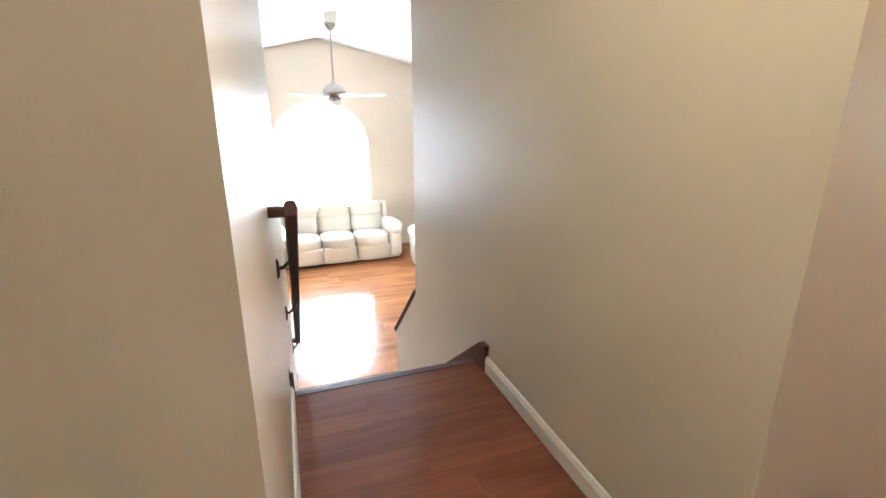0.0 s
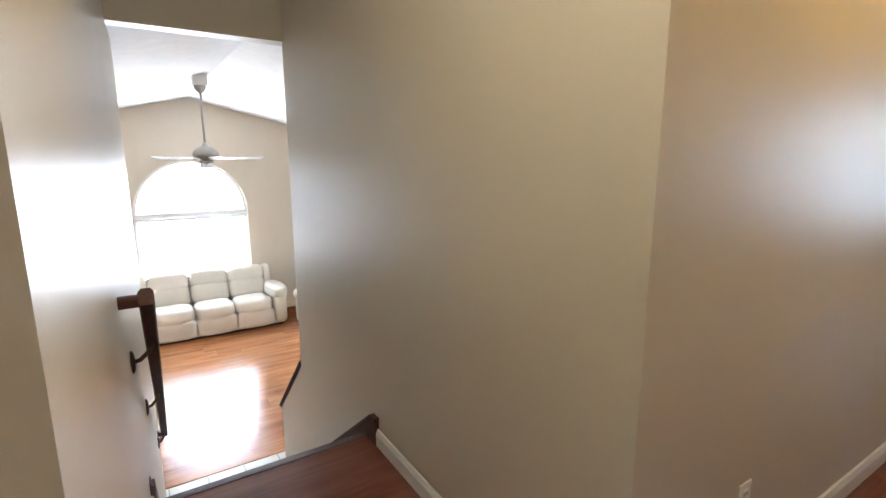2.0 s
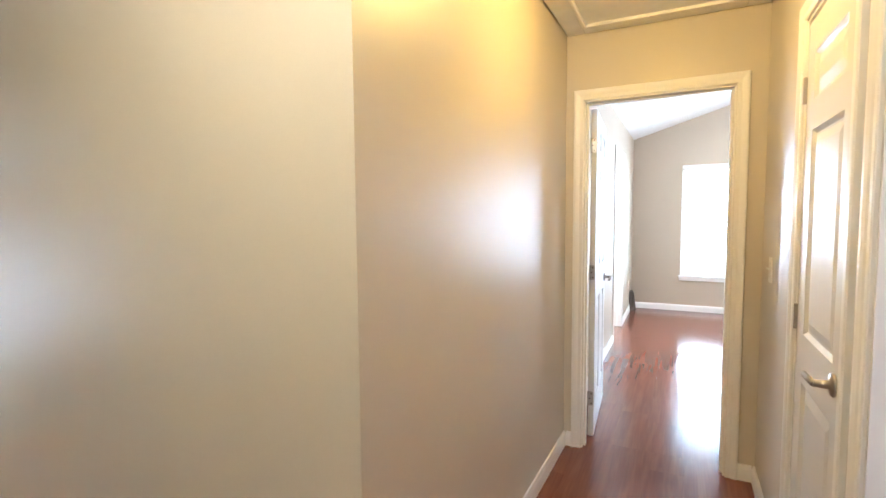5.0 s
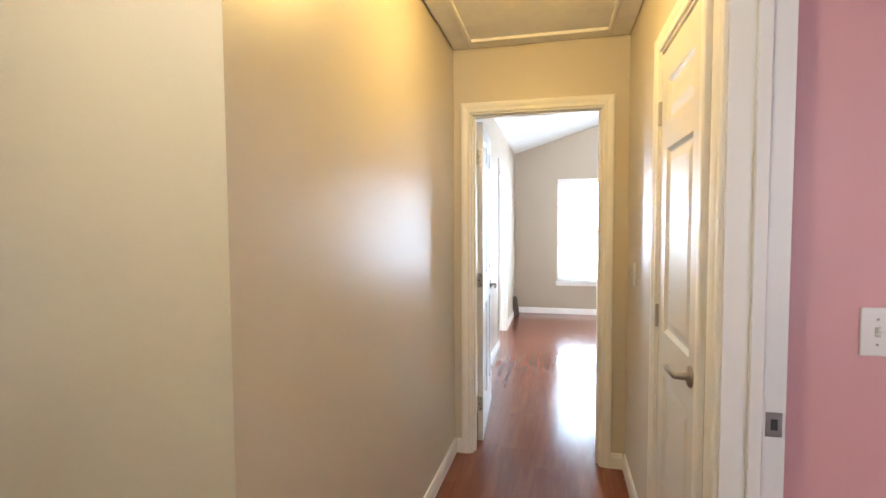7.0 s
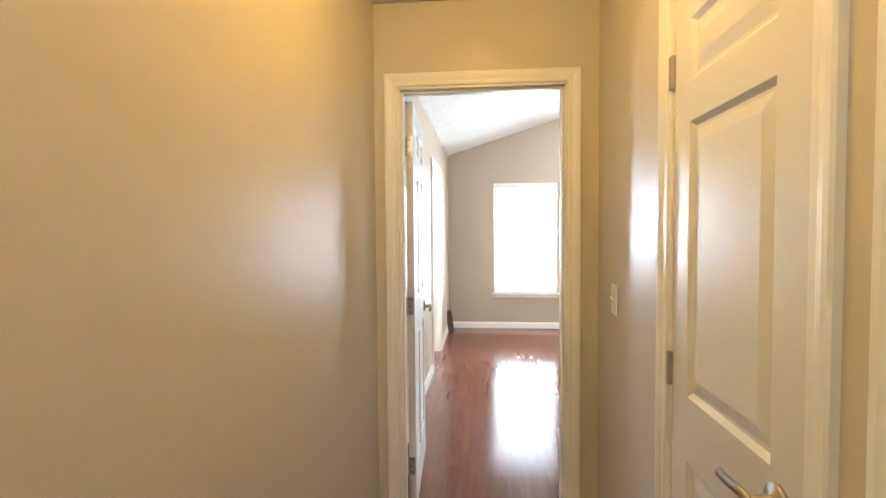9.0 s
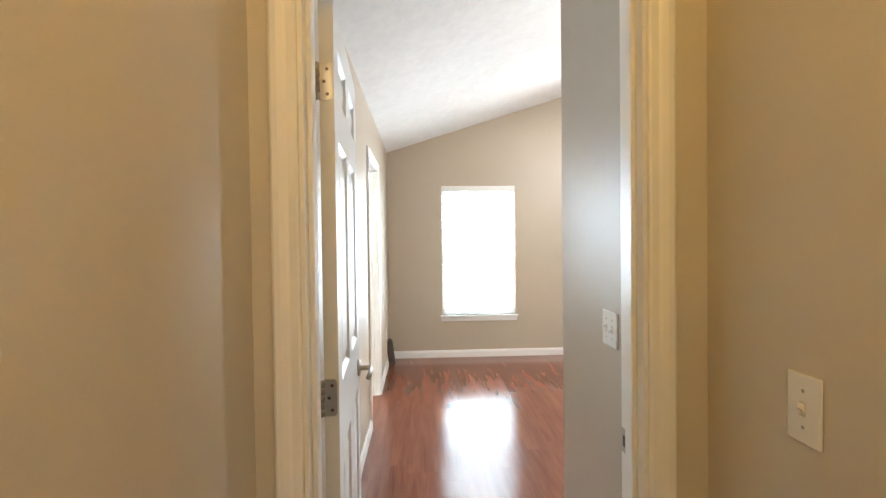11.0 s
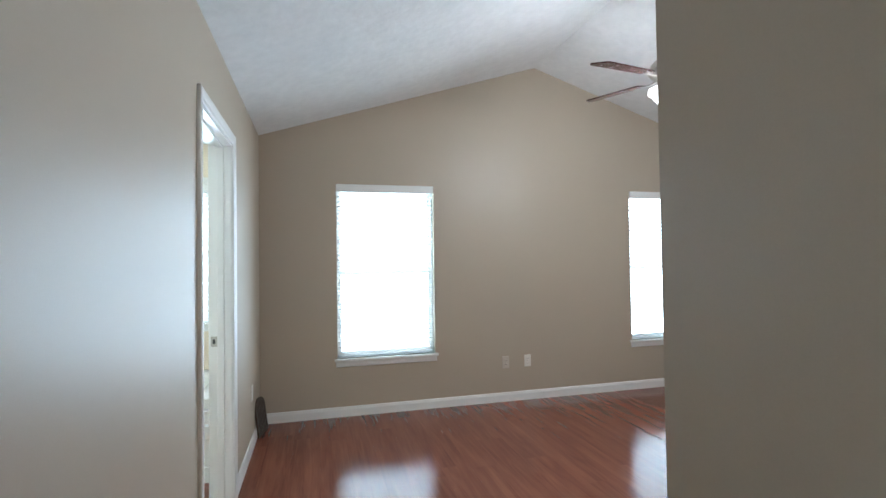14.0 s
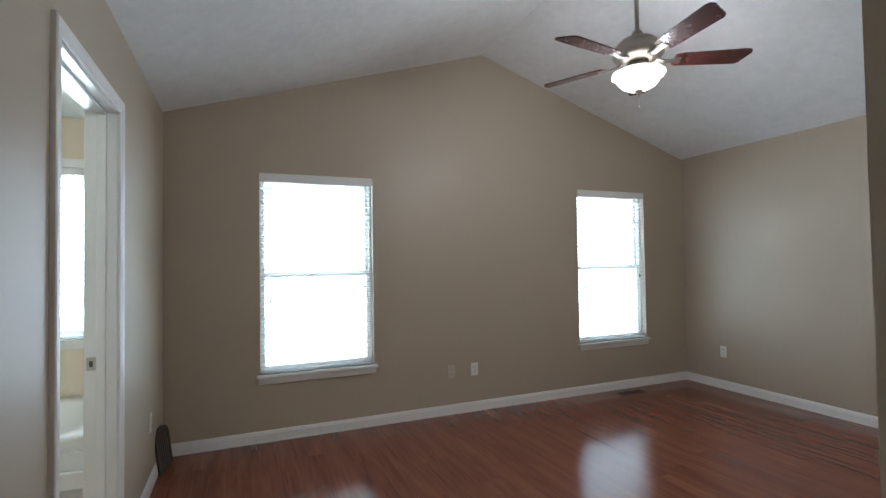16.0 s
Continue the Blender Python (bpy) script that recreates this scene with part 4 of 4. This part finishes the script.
# ---- living room furniture ----
def pillow(w, d, h, e=0.35, n=22, r=14):
    """A soft upholstered block, its middle at the origin."""
    bm = bmesh.new()
    def s(v, p):
        return math.copysign(abs(v) ** p, v)
    rings = []
    for j in range(1, r):
        v = -math.pi / 2 + math.pi * j / r
        rings.append([bm.verts.new((w / 2 * s(math.cos(v), e) * s(math.cos(u), e), d / 2 * s(math.cos(v), e) * s(math.sin(u), e), h / 2 * s(math.sin(v), e))) for u in (2 * math.pi * i / n for i in range(n))])
    for lo, hi in zip(rings, rings[1:]):
        for i in range(n):
            bm.faces.new((lo[i], lo[(i + 1) % n], hi[(i + 1) % n], hi[i]))
    bm.faces.new(rings[0])
    bm.faces.new(rings[-1])
    return bm


def recliner_sofa(name, m, width, seats, label):
    """A reclining leather sofa; its front faces local -y, y from 0 at the front to 0.95 at the back."""
    s = thing(name, m, label, "sofa")
    def soft(pname, w, d, h, x, y, z, rx=0, e=0.35):
        b = pillow(w, d, h, e)
        bmesh.ops.transform(b, matrix=pose(x, y, z, rx), verts=b.verts)
        return part(pname, b, "leather", s, smooth=True)
    arm = 0.23
    part("base", box(0.05, width - 0.05, 0.08, 0.90, 0.03, 0.28, 0.02, segments=2), "leather", s)
    # the shade beneath the sofa is put into this strip's near-black colour
    part("plinth", box(0.08, width - 0.08, 0.12, 0.86, 0.0, 0.035), "slot", s, "underframe coloured near-black as the shade under the sofa")
    for x, lean in ((arm / 2, -6), (width - arm / 2, 6)):
        soft("armrest", arm, 0.84, 0.52, x, 0.46, 0.29, 0, 0.32)
        b = pillow(arm + 0.08, 0.90, 0.27, 0.72)
        bmesh.ops.transform(b, matrix=pose(x, 0.45, 0.535, -4, lean), verts=b.verts)
        part("arm_pad", b, "leather", s, smooth=True)
    sw = (width - 2 * arm) / seats
    for i in range(seats):
        x = arm + sw * (i + 0.5)
        soft("footrest", sw + 0.002, 0.17, 0.31, x, 0.075, 0.195, 5, 0.45)
        soft("seat_cushion", sw + 0.006, 0.74, 0.27, x, 0.34, 0.375, -5, 0.58)
        soft("back_cushion", sw + 0.004, 0.28, 0.36, x, 0.70, 0.58, -12, 0.5)
        soft("head_cushion", sw + 0.008, 0.32, 0.30, x, 0.78, 0.80, -12, 0.55)
    for x in (arm * 0.75, width - arm * 0.75):
        soft("side_wing", 0.12, 0.24, 0.50, x, 0.80, 0.68, -10, 0.5)
    part("back_panel", box(arm * 0.4, width - arm * 0.4, 0.84, 0.93, 0.06, 0.84, 0.03, segments=3), "leather", s)
    return s


recliner_sofa("sofa", pose(0.17, 8.02, LOW), 2.22, 3, "cream leather three-seat reclining sofa under the window")
recliner_sofa("loveseat", pose(2.43, 7.96, LOW, 0, 0, -90), 1.70, 2, "cream leather two-seat reclining sofa")

# arched window
aw = structure("window_4", pose(0, LR_N, 0), "large white arched living room window, blown out by daylight", "window")
bm = bmesh.new()
rings = []
for r, y in ((ARC, 0.05), (ARC - 0.05, 0.05), (ARC - 0.05, 0.11), (ARC, 0.11)):
    rings.append([bm.verts.new((ARX + r * math.cos(math.pi * i / 32), y, SPRING + r * math.sin(math.pi * i / 32))) for i in range(33)])
for q in range(4):
    lo, hi = rings[q], rings[(q + 1) % 4]
    for i in range(32):
        bm.faces.new((lo[i], lo[i + 1], hi[i + 1], hi[i]))
part("arch_frame", bm, "trim", aw)
part("transom", box(AX0, AX1, 0.02, 0.12, SPRING - 0.075, SPRING + 0.005, 0.006), "trim", aw)
part("window_frame", wall_mesh("y", 0.05, 0.11, AX0, AX1, -0.75, SPRING - 0.075, [(AX0 + 0.05, ARX - 0.03, -0.70, SPRING - 0.12), (ARX + 0.03, AX1 - 0.05, -0.70, SPRING - 0.12)]), "trim", aw)
for a, b in ((AX0 + 0.05, ARX - 0.03), (ARX + 0.03, AX1 - 0.05)):
    part("pane", box(a, b, 0.078, 0.082, -0.70, SPRING - 0.12), "glass", aw).visible_shadow = False
fan_pts = [(ARX + (ARC - 0.05) * math.cos(math.pi * i / 32), SPRING + (ARC - 0.05) * math.sin(math.pi * i / 32)) for i in range(33)]
part("arched_pane", prism(fan_pts, "y", 0.078, 0.082), "glass", aw).visible_shadow = False
part("window_sill", box(AX0 - 0.03, AX1 + 0.03, -0.04, 0.05, -0.775, -0.75, 0.006), "trim", aw)
blind(pose(ARX, LR_N + 0.004, 0), AX1 - AX0 - 0.01, -0.74, SPRING - 0.075, "white slatted blind under the window arch", "living room blind", valance=0.05)

# ---- floors, board by board ----
def plank_floor(name, x0, x1, y0, y1, top, mat, label, width=0.192, length=1.21):
    base = setting(name, box(x0, x1, y0, y1, top - 0.10, top - 0.012), "slot", label, "floor")
    rnd = random.Random(name)
    rows = int(math.ceil((y1 - y0) / width))
    for r in range(rows):
        a, b = y0 + r * width, min(y0 + (r + 1) * width, y1)
        x = x0 - rnd.uniform(0.1, length - 0.1)
        while x < x1:
            p, q = max(x, x0), min(x + length, x1)
            if q - p > 0.02 and b - a > 0.01:
                bm = bmesh.new()
                e = 0.0002
                lo = [bm.verts.new(v) for v in ((p, a, top - 0.012), (q, a, top - 0.012), (q, b, top - 0.012), (p, b, top - 0.012))]
                mid = [bm.verts.new(v) for v in ((p, a, top - e), (q, a, top - e), (q, b, top - e), (p, b, top - e))]
                hi = [bm.verts.new(v) for v in ((p + e, a + e, top), (q - e, a + e, top), (q - e, b - e, top), (p + e, b - e, top))]
                for u, v in ((lo, mid), (mid, hi)):
                    for i in range(4):
                        bm.faces.new((u[i], u[(i + 1) % 4], v[(i + 1) % 4], v[i]))
                bm.faces.new(hi)
                part("plank", bm, mat, base)
            x += length


plank_floor("floor_hall", HALL_W, HALL_E + 0.115, HALL_S - 0.06, HALL_N, 0, "floor", "dark red-brown laminate planks in the hall")
plank_floor("floor_landing", 0.2, STAIR_R, HALL_N, NOSE_Y - 0.05, LAND, "floor", "dark red-brown laminate planks at the stair head")
plank_floor("floor_bedroom", HALL_E + 0.115, BED_E, BED_S, BED_N, 0, "floor", "glossy dark red-brown laminate planks")
plank_floor("floor_bath", 5.0, BED_E, BED_N, 2.6, 0, "floor", "wood-look floor in the bathroom")
plank_floor("floor_living", LR_W, LR_E, 4.40, LR_N, LOW, "floor_low", "glossy orange oak laminate planks with sun glare")
tiles = setting("floor_foyer", box(LR_W, LR_E, 3.28, 4.40, LOW - 0.1, LOW - 0.006), "grout", "pale ceramic foyer tiles with grey grout", "floor")
tile_mesh = mesh_of("tile", box(-0.148, 0.148, -0.148, 0.148, -0.006, 0.0, 0.002), "tile")
for i in range(20):
    for j in range(4):
        x, y = LR_W + 0.16 + i * 0.303, 4.24 - j * 0.303
        if x < LR_E - 0.1 and y > 3.4:
            piece("tile", tile_mesh, tiles, pose(x, y, LOW))
